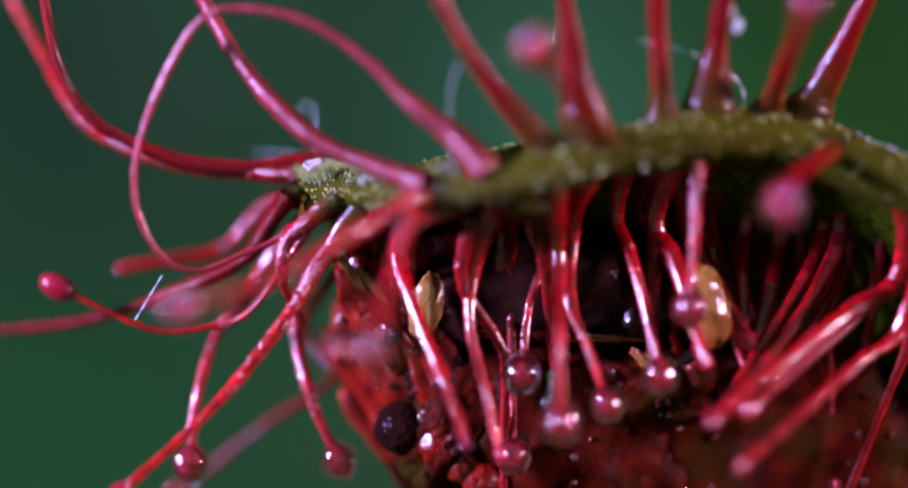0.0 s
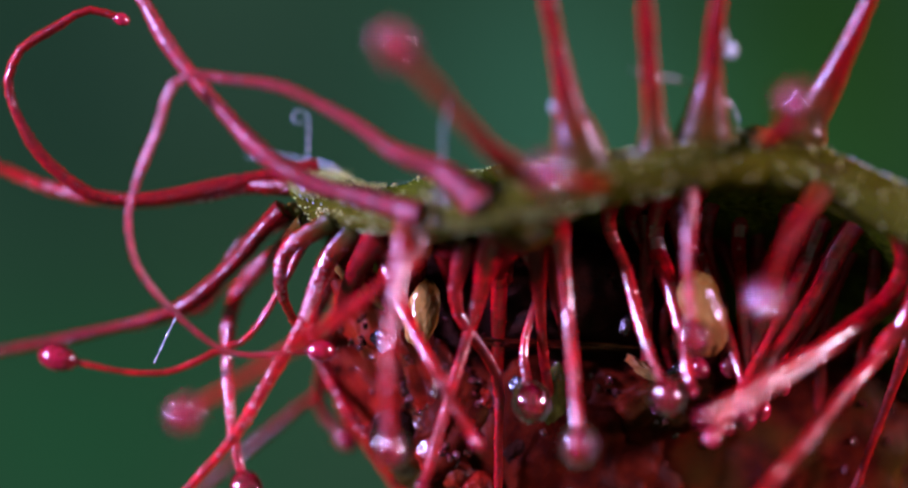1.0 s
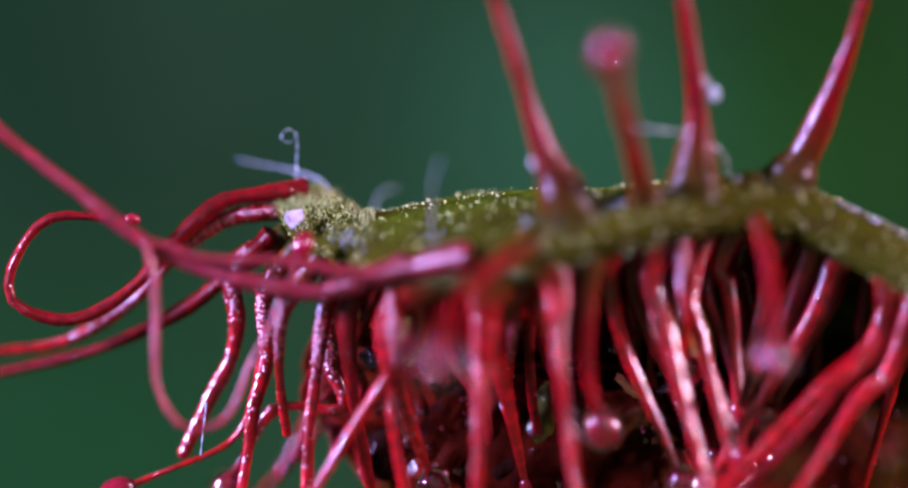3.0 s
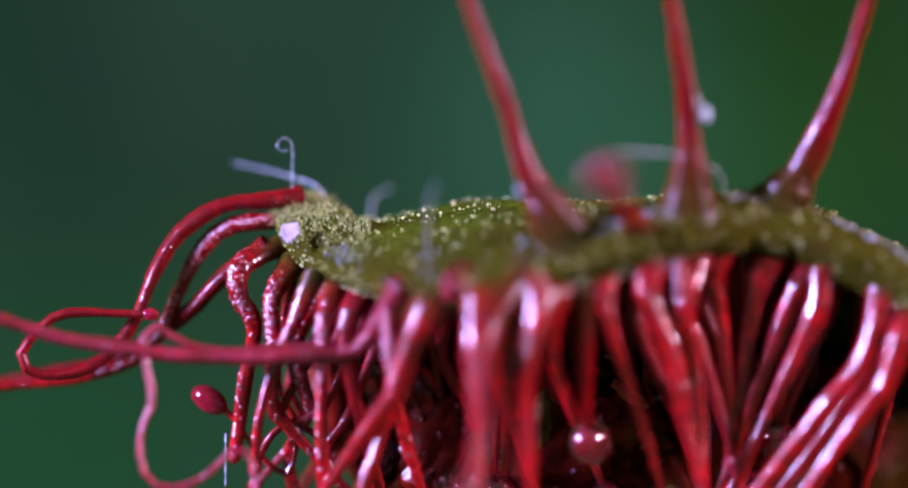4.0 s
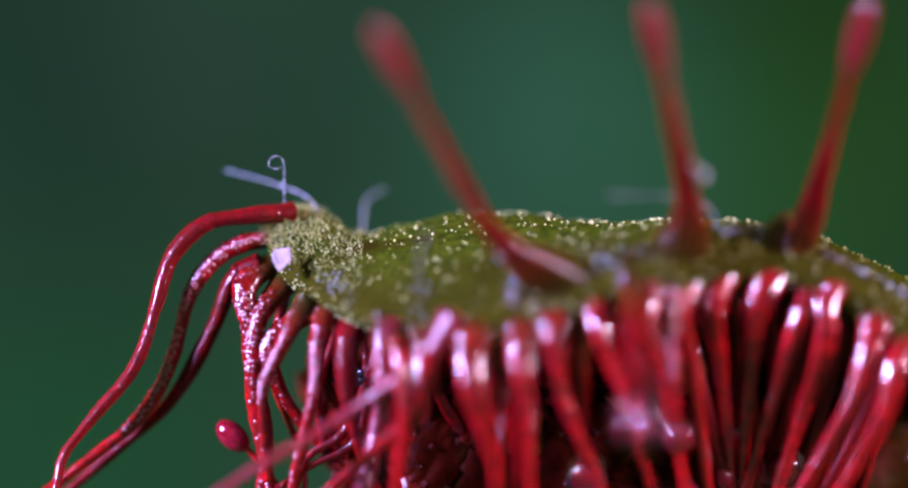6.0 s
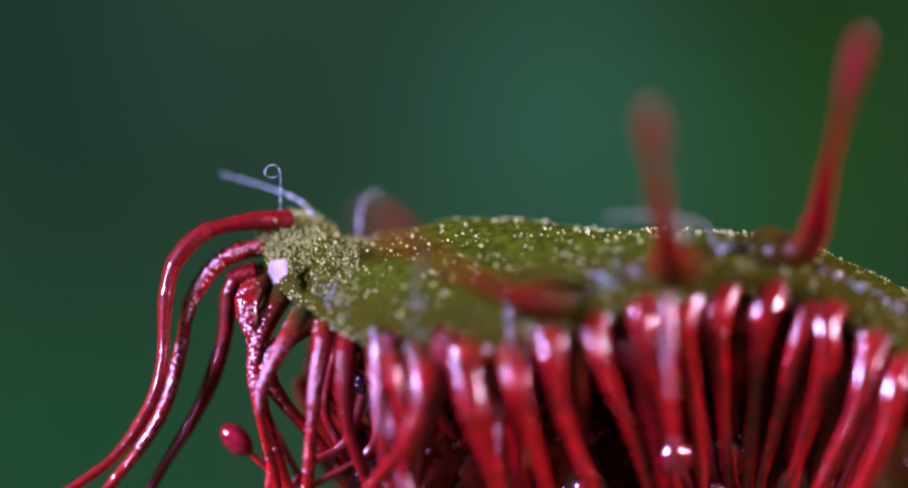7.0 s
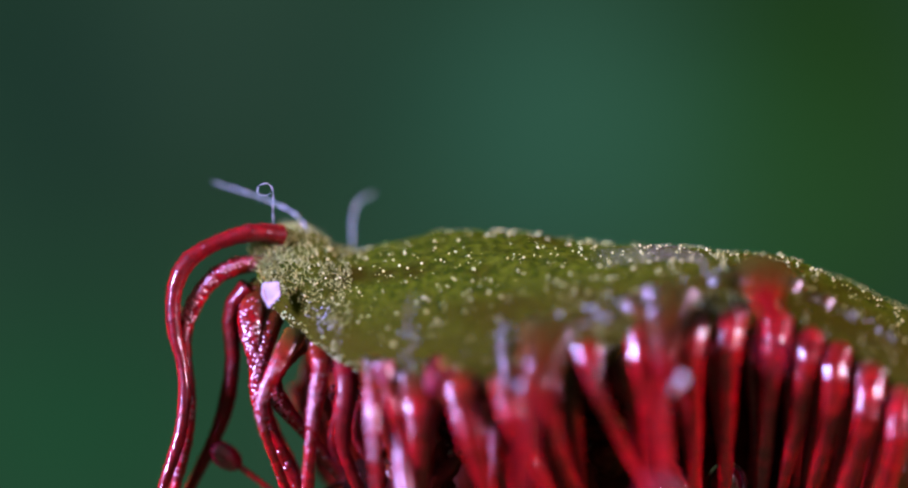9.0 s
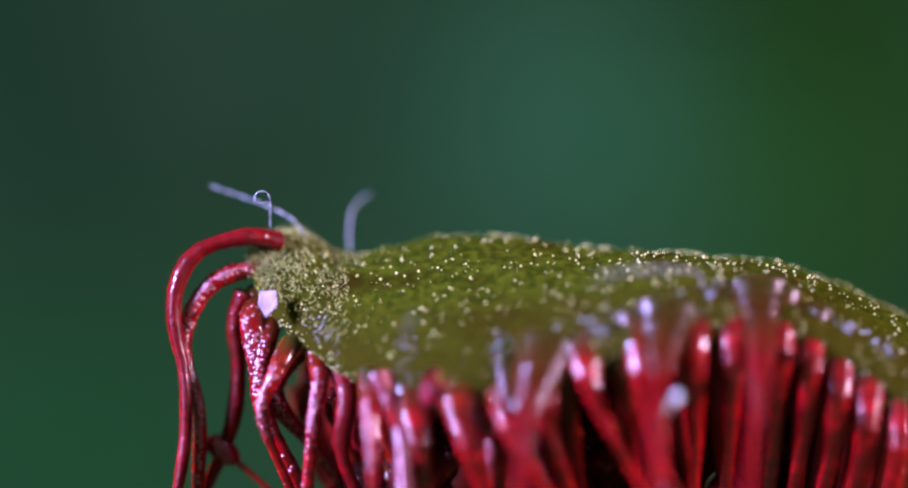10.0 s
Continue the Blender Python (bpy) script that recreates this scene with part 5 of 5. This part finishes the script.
Tentacle((2.70, -2.40, -1.02), 4.85, thick=(0.20, 0.06), joints=13, head=0.10, foot=False, mat=SHADED_RED).at(0, (3.58, -2.13, 0.01), (3.28, -1.81, -1.05), (3.57, -1.52, -2.02)).at(5, (3.19, -2.37, -1.19), (2.87, -2.13, -2.25), (3.17, -1.91, -3.22)).at(10, (2.52, -2.08, -1.99), (2.77, -1.72, -3.05), (2.50, -1.40, -4.03))
Tentacle((3.42, -2.60, -0.75), 3.95, thick=(0.20, 0.06), joints=13, head=0.10, foot=False, mat=SHADED_RED).at(0, (3.90, -1.96, 0.34), (4.22, -1.50, -0.72), (3.96, -1.09, -1.70)).at(5, (3.62, -2.26, -0.88), (3.77, -1.77, -1.94), (3.67, -1.32, -2.92)).at(10, (3.60, -2.36, -1.72), (3.38, -2.09, -2.78), (3.65, -1.84, -3.76))
Tentacle((4.02, -2.17, -0.55), 4.45, thick=(0.20, 0.06), joints=13, head=0.10, foot=False, mat=SHADED_RED).at(0, (4.75, -1.48, 0.18), (4.67, -1.00, -0.88), (4.74, -0.56, -1.86)).at(5, (4.29, -1.97, -0.82), (4.27, -1.68, -1.88), (4.27, -1.42, -2.85)).at(10, (4.12, -1.98, -1.52), (3.96, -1.76, -2.58), (4.08, -1.56, -3.55))
Tentacle((4.62, -2.17, -0.62), 3.76, thick=(0.20, 0.06), joints=13, head=0.10, foot=False, mat=SHADED_RED).at(0, (5.27, -1.65, 0.12), (5.25, -1.31, -0.94), (5.15, -0.99, -1.91)).at(5, (4.69, -1.93, -0.89), (4.91, -1.57, -1.95), (4.57, -1.23, -2.93)).at(10, (4.69, -2.03, -1.59), (4.52, -1.88, -2.65), (4.55, -1.74, -3.62))
Tentacle((5.25, -1.93, -0.74), 4.63, thick=(0.20, 0.06), joints=13, head=0.10, foot=False, mat=SHADED_RED).at(0, (6.03, -1.77, -0.13), (5.69, -1.63, -1.19), (5.72, -1.51, -2.17)).at(5, (5.33, -1.72, -1.08), (5.43, -1.35, -2.15), (5.04, -0.98, -3.13)).at(10, (5.46, -1.73, -1.72), (4.99, -1.50, -2.78), (5.15, -1.30, -3.76))
Tentacle((5.87, -2.23, -1.06), 4.14, thick=(0.20, 0.06), joints=13, head=0.10, foot=False, mat=SHADED_RED).at(0, (6.50, -2.01, -0.14), (6.36, -1.66, -1.20), (6.14, -1.34, -2.18)).at(5, (6.06, -2.21, -1.29), (5.96, -1.94, -2.35), (5.69, -1.69, -3.32)).at(10, (6.00, -2.11, -2.03), (5.60, -1.97, -3.09), (5.62, -1.85, -4.06))
Tentacle((6.51, -2.28, -1.46), 4.75, thick=(0.20, 0.06), joints=13, head=0.10, foot=False, mat=SHADED_RED).at(0, (7.08, -2.47, -0.39), (6.92, -2.27, -1.45), (6.55, -2.09, -2.42)).at(5, (6.77, -2.27, -1.66), (6.50, -1.87, -2.72), (6.26, -1.51, -3.70)).at(10, (6.35, -2.06, -2.43), (6.28, -1.82, -3.50), (5.82, -1.57, -4.47))
Tentacle((2.37, -3.08, -1.35), 3.86, taper=1.3, body=0.25, flat=0.8, flare=0.70, thick=(0.28, 0.065), head=0.14, mat=SHADED_DULL).at(0, (2.87, -1.95, 0.49), (3.14, -2.11, -0.03), (3.45, -2.48, -0.82), (3.79, -2.87, -1.87)).at(1, (2.73, -2.08, 0.36), (3.10, -2.16, -0.39), (3.45, -2.55, -1.35), (3.89, -2.85, -2.22)).at(2, (2.81, -2.57, -0.03), (3.09, -2.50, -1.00), (3.62, -2.60, -1.87)).at(5, (2.62, -3.82, -1.16), (3.16, -3.30, -2.38), (3.52, -2.83, -3.43)).at(10, (2.41, -3.52, -1.94), (2.81, -3.42, -2.73), (3.43, -2.85, -3.68))
Tentacle((3.23, -3.07, -1.09), 3.86, taper=1.3, body=0.25, flat=0.8, flare=0.70, thick=(0.28, 0.065), head=0.14, mat=SHADED_DULL).at(0, (3.44, -1.91, 0.40), (3.79, -2.19, -0.12), (4.05, -2.46, -0.65)).at(1, (3.44, -1.89, 0.23), (3.79, -2.18, -0.65), (4.05, -2.52, -1.52)).at(2, (3.29, -2.58, -0.12), (3.64, -2.89, -1.26), (4.04, -3.21, -2.38)).at(2.7, (3.37, -3.11, -0.38), (3.72, -3.25, -1.43), (4.16, -3.42, -2.73)).at(5, (3.23, -3.79, -0.81), (3.67, -3.55, -1.68), (4.03, -3.09, -2.90)).at(10, (3.23, -3.57, -1.86), (3.45, -3.18, -2.90), (3.60, -2.66, -3.77))
Tentacle((3.92, -2.89, -0.70), 4.18, taper=1.3, body=0.25, flat=0.8, flare=0.70, thick=(0.28, 0.065), head=0.14, mat=SHADED_DULL).at(0, (4.00, -1.35, 0.67), (4.24, -1.57, 0.05), (4.43, -1.91, -0.83), (4.76, -2.12, -1.53)).at(1, (3.91, -1.48, 0.41), (4.15, -1.67, -0.21), (4.52, -2.03, -1.18)).at(2, (3.94, -2.15, -0.03), (4.35, -2.40, -1.17), (4.77, -2.55, -1.87)).at(3.8, (3.78, -3.42, -0.82), (3.98, -3.30, -1.51), (4.14, -3.13, -2.56)).at(5, (3.66, -3.58, -0.73), (3.93, -3.32, -1.51), (4.18, -3.00, -2.56)).at(10, (3.91, -3.42, -1.69), (4.02, -2.88, -2.73), (4.05, -2.28, -3.78))
Tentacle((4.53, -2.73, -0.61), 4.18, taper=1.3, body=0.25, flat=0.8, flare=0.70, thick=(0.28, 0.065), head=0.14, mat=SHADED_DULL).at(0, (4.79, -1.21, 0.49), (4.79, -1.60, -0.47), (4.91, -2.02, -1.70)).at(1, (4.68, -1.37, 0.32), (4.77, -1.73, -0.65), (4.94, -2.18, -1.88)).at(2, (4.53, -1.95, 0.14), (4.72, -1.99, -0.21), (4.88, -2.28, -1.52)).at(5, (4.21, -3.33, -0.56), (4.38, -2.99, -1.51), (4.65, -2.50, -2.91)).at(10, (4.54, -3.26, -1.69), (4.60, -2.66, -2.73), (4.61, -2.06, -3.78))
Tentacle((5.12, -2.59, -0.70), 4.18, taper=1.3, body=0.25, flat=0.8, flare=0.70, thick=(0.28, 0.065), head=0.14, mat=SHADED_DULL).at(0, (5.25, -1.19, 0.23), (5.14, -1.54, -0.65), (4.84, -1.93, -1.88)).at(2, (5.23, -1.88, -0.03), (5.12, -2.01, -0.82), (4.83, -2.27, -1.96)).at(5, (4.84, -3.22, -0.56), (4.78, -3.01, -1.34), (4.73, -2.55, -2.56)).at(10, (5.15, -3.12, -1.69), (5.18, -2.56, -2.74), (5.17, -1.97, -3.79))
Tentacle((5.61, -2.55, -0.96), 4.50, taper=1.3, body=0.25, flat=0.8, flare=0.70, thick=(0.28, 0.065), head=0.14, mat=SHADED_DULL).at(0, (5.92, -1.30, 0.41), (5.60, -1.65, -0.47), (4.84, -2.22, -1.70)).at(2, (5.62, -1.98, -0.03), (5.32, -2.09, -0.82), (4.84, -2.36, -1.96)).at(5, (5.41, -3.26, -0.82), (5.20, -3.08, -1.51), (4.82, -2.58, -2.82)).at(10, (5.59, -3.07, -1.86), (5.55, -2.57, -2.91), (5.43, -2.06, -3.79))
Tentacle((6.04, -2.51, -1.31), 4.50, taper=1.3, body=0.25, flat=0.8, flare=0.70, thick=(0.28, 0.065), head=0.14, mat=SHADED_DULL).at(0, (6.13, -1.52, 0.49), (6.04, -1.65, -0.12), (5.47, -2.17, -1.17), (4.89, -2.50, -1.96)).at(2, (6.23, -2.27, -0.03), (5.84, -2.27, -0.82), (5.10, -2.65, -1.87)).at(5, (5.80, -3.24, -0.47), (5.80, -3.34, -1.16), (5.43, -2.90, -2.39)).at(10, (6.02, -3.04, -2.21), (5.99, -2.63, -3.09), (5.88, -2.23, -3.79))
Tentacle((6.50, -2.54, -1.66), 5.14, taper=1.3, body=0.25, flat=0.8, flare=0.70, thick=(0.28, 0.065), head=0.14, mat=SHADED_DULL).at(0, (7.00, -2.15, -0.47), (6.38, -2.65, -0.91), (5.63, -3.24, -1.51), (4.81, -3.76, -2.20)).at(1, (7.00, -2.16, -0.56), (6.11, -2.93, -1.34), (5.18, -3.67, -1.94)).at(2, (6.85, -2.59, -1.00), (6.02, -3.03, -1.60), (5.19, -3.49, -2.29)).at(5, (6.55, -3.41, -1.16), (6.34, -3.45, -2.03), (5.72, -3.10, -3.08)).at(10, (6.48, -3.06, -2.56), (6.45, -2.76, -3.26), (6.34, -2.35, -3.96))


# ---- hairs on the leaf's back ----
def hair(points, radius):
    line, far = spline(points, 60)
    radii = [radius * 0.31 * (1 - 0.35 * i / 59) * (1 + 0.55 * math.sin(i * 0.95) + 0.2 * math.sin(i * 2.3)) * MM for i in range(60)]
    ob = part("hair", tube("hair", [p * MM for p in line], radii), HAIR, blade, "clear beaded hair")
    return ob


hair([(-2.80, -1.75, 0.0), (-2.80, -2.0, 0.42), (-2.80, -2.2, 0.70), (-2.88, -2.27, 0.80), (-3.00, -2.27, 0.77), (-3.03, -2.22, 0.66), (-2.92, -2.2, 0.62), (-2.82, -2.2, 0.66)], 0.028)
hair([(-2.22, -1.5, 0.0), (-2.45, -1.45, 0.36), (-2.95, -1.3, 0.62), (-3.75, -1.1, 0.90)], 0.052)
hair([(-1.60, -0.8, -0.25), (-1.60, -0.7, 0.35), (-1.50, -0.55, 0.62), (-1.28, -0.4, 0.77)], 0.05)
hair([(-0.75, -3.3, -1.60), (-0.74, -3.9, -1.42), (-0.72, -4.5, -1.25), (-0.60, -4.9, -1.05)], 0.042)
hair([(3.75, -3.45, -0.65), (3.62, -3.9, -0.42), (3.0, -4.4, -0.38), (2.10, -4.8, -0.47)], 0.056)


# a fine thread of slime between two tentacles; it hangs along its own -z
thread = part("slime_thread", tube("slime_thread", [(0, 0, -0.08 * k * MM) for k in range(11)], [(0.011 + 0.006 * math.sin(k * 2.1)) * MM for k in range(11)], 6), HAIR, leaf, "fine clear thread of slime")
THREAD_ROWS = [(0, pose(-4.428 * MM, -2.4 * MM, -0.470 * MM, 0, 31.0, 0)),
               (1, pose(-4.208 * MM, -2.4 * MM, -1.085 * MM, 0, 25.5, 0)),
               (2, pose(-3.945 * MM, -2.4 * MM, -1.788 * MM, 0, 17.5, 0)),
               (2.7, pose(-3.813 * MM, -2.4 * MM, -2.271 * MM, 0, 10.0, 0)),
               (3.8, pose(-3.549 * MM, -2.4 * MM, -2.754 * MM, 0, -0.0, 0)),
               (4.5, pose(-3.268 * MM, -2.4 * MM, -3.238 * MM, 0, -0.0, 0)),
               (6, pose(-3.110 * MM, -2.4 * MM, -4.204 * MM, 0, -0.0, 0)),
               (10, pose(-3.022 * MM, -2.4 * MM, -5.083 * MM, 0, -0.0, 0))]
part("insect_leg", tube("insect_leg", [Vector(p) * MM for p in ((4.85, -3.9, -1.60), (4.98, -3.95, -1.72), (5.05, -3.95, -1.66), (5.10, -3.95, -1.80), (5.22, -3.9, -1.70), (5.30, -3.9, -1.58))], [0.035 * MM] * 6, 6), CHITIN, blade, "black insect leg stuck to the leaf")


def flake():
    pts = [(-2.95, -2.45, -0.72), (-2.72, -2.50, -0.70), (-2.70, -2.62, -0.92), (-2.86, -2.66, -1.10), (-2.97, -2.58, -0.90)]
    verts = [Vector(p) * MM for p in pts] + [(Vector(p) + Vector((0.02, -0.05, 0.0))) * MM for p in pts]
    n = 5
    faces = [tuple(range(n)), tuple(range(2 * n - 1, n - 1, -1))] + [(i, n + i, n + (i + 1) % n, (i + 1) % n) for i in range(n)]
    part("flake", mesh_of("flake", verts, faces, False), WHITE, blade, "small white flake stuck to the leaf")


flake()


def petiole():
    line, far = spline([(2.2, 0.2, -2.6), (1.9, 0.6, -5.0), (1.6, 1.2, -12.0), (1.0, 2.0, -30.0), (0.0, 2.5, -64.0)], 40)
    ob = tube("stalk", [p * MM for p in line], [(0.75 + 0.012 * i) * MM for i in range(40)], 16)
    part("stalk", ob, STALK, leaf, "olive green leaf stalk standing in moss")


petiole()


# ---- the trapped insect ----
BODY = []
insect = tagged(new("trapped_insect"), "dark brown insect stuck fast under the sundew tentacles", "insect")


def lump(name, centre, size, turn, mat, parent, label="", rough=0.08, rings=0, seed=0):
    """An uneven body piece; rings: raised bands across its length."""
    nu, nv = 84, 52
    verts, faces = [], []
    m = pose(centre[0] * MM, centre[1] * MM, centre[2] * MM, *turn)
    for j in range(nv + 1):
        b = math.pi * j / nv
        for i in range(nu):
            a = 2 * math.pi * i / nu
            n = Vector((math.cos(b), math.sin(b) * math.cos(a), math.sin(b) * math.sin(a)))
            s = 1 + rough * noise.noise(n * 2.2 + Vector((seed, 0, 0))) + (0.09 * abs(math.sin(rings * b)) if rings else 0) + 0.06 * noise.noise(n * 7.0) + 0.035 * noise.noise(n * 17.0 + Vector((0, seed, 0)))
            verts.append(m @ Vector((n.x * size[0] * s * MM, n.y * size[1] * s * MM, n.z * size[2] * s * MM)))
    for j in range(nv):
        for i in range(nu):
            a, b = j * nu + i, j * nu + (i + 1) % nu
            faces.append((a, a + nu, b + nu, b))
    BODY.append((name, [v for v in verts if v.y < centre[1] * MM - 0.3 * size[1] * MM]))
    return part(name, mesh_of(name, verts, faces), mat, parent, label)


lump("thorax", (1.5, -1.2, -0.75), (2.3, 1.0, 1.15), (0, 4, 0), CHITIN, insect, "black shiny thorax", 0.15, 0, 1)
lump("abdomen", (1.5, -1.1, -2.95), (2.2, 0.9, 1.6), (0, 25, 0), BROWN, insect, "wet red-brown ringed abdomen", 0.2, 9, 2)
lump("hind_body", (5.0, -0.7, -3.0), (2.6, 0.9, 1.9), (0, -12, 0), BROWN, insect, "wet dark red-brown hind body", 0.2, 5, 12)
lump("abdomen_tip", (0.0, -1.4, -2.7), (0.75, 0.7, 1.1), (0, 35, 0), BROWN, insect, "wet red-brown tip of the abdomen", 0.15, 4, 5)
lump("head", (-0.82, -1.7, -2.80), (0.40, 0.40, 0.40), (0, 0, 0), CHITIN, insect, "black glossy round head", 0.04, 0, 3)
lump("plate", (-0.42, -2.3, -0.95), (0.24, 0.18, 0.52), (0, 12, 0), AMBER, insect, "amber plate", 0.12, 0, 4)
lump("plate", (3.80, -2.8, -0.95), (0.36, 0.25, 0.66), (0, -12, 0), AMBER, insect, "amber plate", 0.15, 0, 6)
lump("plate", (-1.55, -2.2, -0.45), (0.07, 0.07, 0.36), (0, -38, 0), AMBER, insect, "amber plate", 0.1, 0, 9)
lump("plate", (-1.25, -2.2, -0.62), (0.07, 0.07, 0.36), (0, -42, 0), AMBER, insect, "amber plate", 0.1, 0, 10)
lump("belly", (-0.62, -0.9, -2.55), (0.75, 0.5, 1.95), (0, -32, 0), BELLY, insect, "wet crimson belly beaded with slime", 0.35, 6, 14)
# added olive piece: stands in for the leaf's inner face between the tentacles
lump("flap", (1.55, -1.95, -2.35), (0.20, 0.10, 0.62), (0, 8, 0), OLIVE, insect, "olive green stand-in for the leaf's far inner face", 0.2, 0, 20)
lump("ridge", (1.55, -1.98, -1.42), (1.25, 0.16, 0.07), (0, 3, 0), BROWN, insect, "brown ridge between thorax and abdomen", 0.5, 0, 22)
lump("eye", (2.68, -2.25, -1.12), (0.10, 0.10, 0.17), (0, 15, 0), GLOSS, insect, "glossy blue-black eye", 0.25, 0, 23)
lump("eye", (-1.02, -2.3, -1.36), (0.19, 0.12, 0.14), (0, 30, 0), GLOSS, insect, "glossy blue-black eye", 0.3, 0, 24)
lump("leg_joint", (2.95, -2.2, -1.80), (0.30, 0.12, 0.09), (0, 35, 0), AMBER, insect, "tan leg joint", 0.3, 3, 25)
lump("leg_joint", (3.55, -2.3, -1.72), (0.26, 0.10, 0.08), (0, -30, 0), GLOSS, insect, "black leg joint", 0.3, 3, 26)
lump("leg_joint", (1.02, -2.15, -2.05), (0.12, 0.10, 0.14), (0, 0, 0), GLOSS, insect, "black leg joint", 0.4, 0, 27)
lump("dark_lobe", (1.0, -1.75, -2.95), (0.46, 0.30, 0.42), (0, 0, 0), CHITIN, insect, "dark brown rounded lobe", 0.12, 0, 28)
lump("fold", (-1.15, -1.75, -1.05), (0.42, 0.30, 0.95), (0, -30, 0), BELLY, insect, "wet crimson fold of skin", 0.3, 4, 29)
lump("fold", (-0.35, -1.75, -1.95), (0.40, 0.25, 0.85), (0, -25, 0), BELLY, insect, "wet crimson fold of skin", 0.35, 5, 30)
for x, z, r in ((-0.42, -2.66, 0.20), (-0.22, -3.05, 0.34), (0.10, -3.40, 0.24), (0.42, -3.62, 0.28), (3.72, -1.98, 0.30), (0.55, -2.30, 0.20)):
    lump("slime_drop", (x, -1.85, z), (r, 0.8 * r, r), (0, 30 * x, 0), BELLY, insect, "wet crimson drop of thick slime", 0.10, 0, 31 + 7 * x)
lump("snout", (3.0, -1.5, -2.3), (0.9, 0.7, 0.6), (0, 10, 0), BROWN, insect, "wet red-brown snout", 0.3, 3, 8)


def build_beads():
    """Small beads of slime left on the insect by the glands."""
    rng = random.Random(21)
    unit = ball("bead", 1.0, 1.0, 8)
    shape, rings = [v.co.copy() for v in unit.vertices], [tuple(p.vertices) for p in unit.polygons]
    bpy.data.meshes.remove(unit)
    verts, faces = [], []
    for name, points in BODY:
        count = {"abdomen": 40, "hind_body": 30, "belly": 40, "abdomen_tip": 30, "snout": 14, "thorax": 8, "fold": 25}.get(name, 0)
        for p in rng.sample(points, min(count, len(points))):
            r = rng.choice((0.010, 0.014, 0.02, 0.035)) * MM
            start = len(verts)
            verts += [p + Vector((rng.uniform(-0.05, 0.05), -0.02, rng.uniform(-0.05, 0.05))) * MM + q * r for q in shape]
            faces += [tuple(start + k for k in f) for f in rings]
    part("slime", mesh_of("slime", verts, faces), BEAD, insect, "small glistening beads of slime", "stuff")


build_beads()


# ---- all that moves ----
def motions():
    for ob, m in BLADE_MOVES:
        walk(ob, [(t, rolled(t) @ m) for t in TIMES])
    for tentacle in TENTACLES:
        rows = tentacle.rows()
        for piece, its in zip(tentacle.pieces, rows):
            walk(piece, its)
        for tip in tentacle.tips:
            walk(tip, rows[-1])
        for blob, i, aside in tentacle.stuck:
            walk(blob, [(t, m @ aside) for t, m in rows[i]])
    walk(thread, THREAD_ROWS)
    walk(insect, [(t, pose(-0.5 * s * MM, 0, -0.9 * s * MM, 0, 0, 0)) for t, s in ((0, 0), (1, 0.12), (2.7, 0.4), (4, 0.55), (6, 0.75), (8, 0.9), (10, 1.0))])


motions()
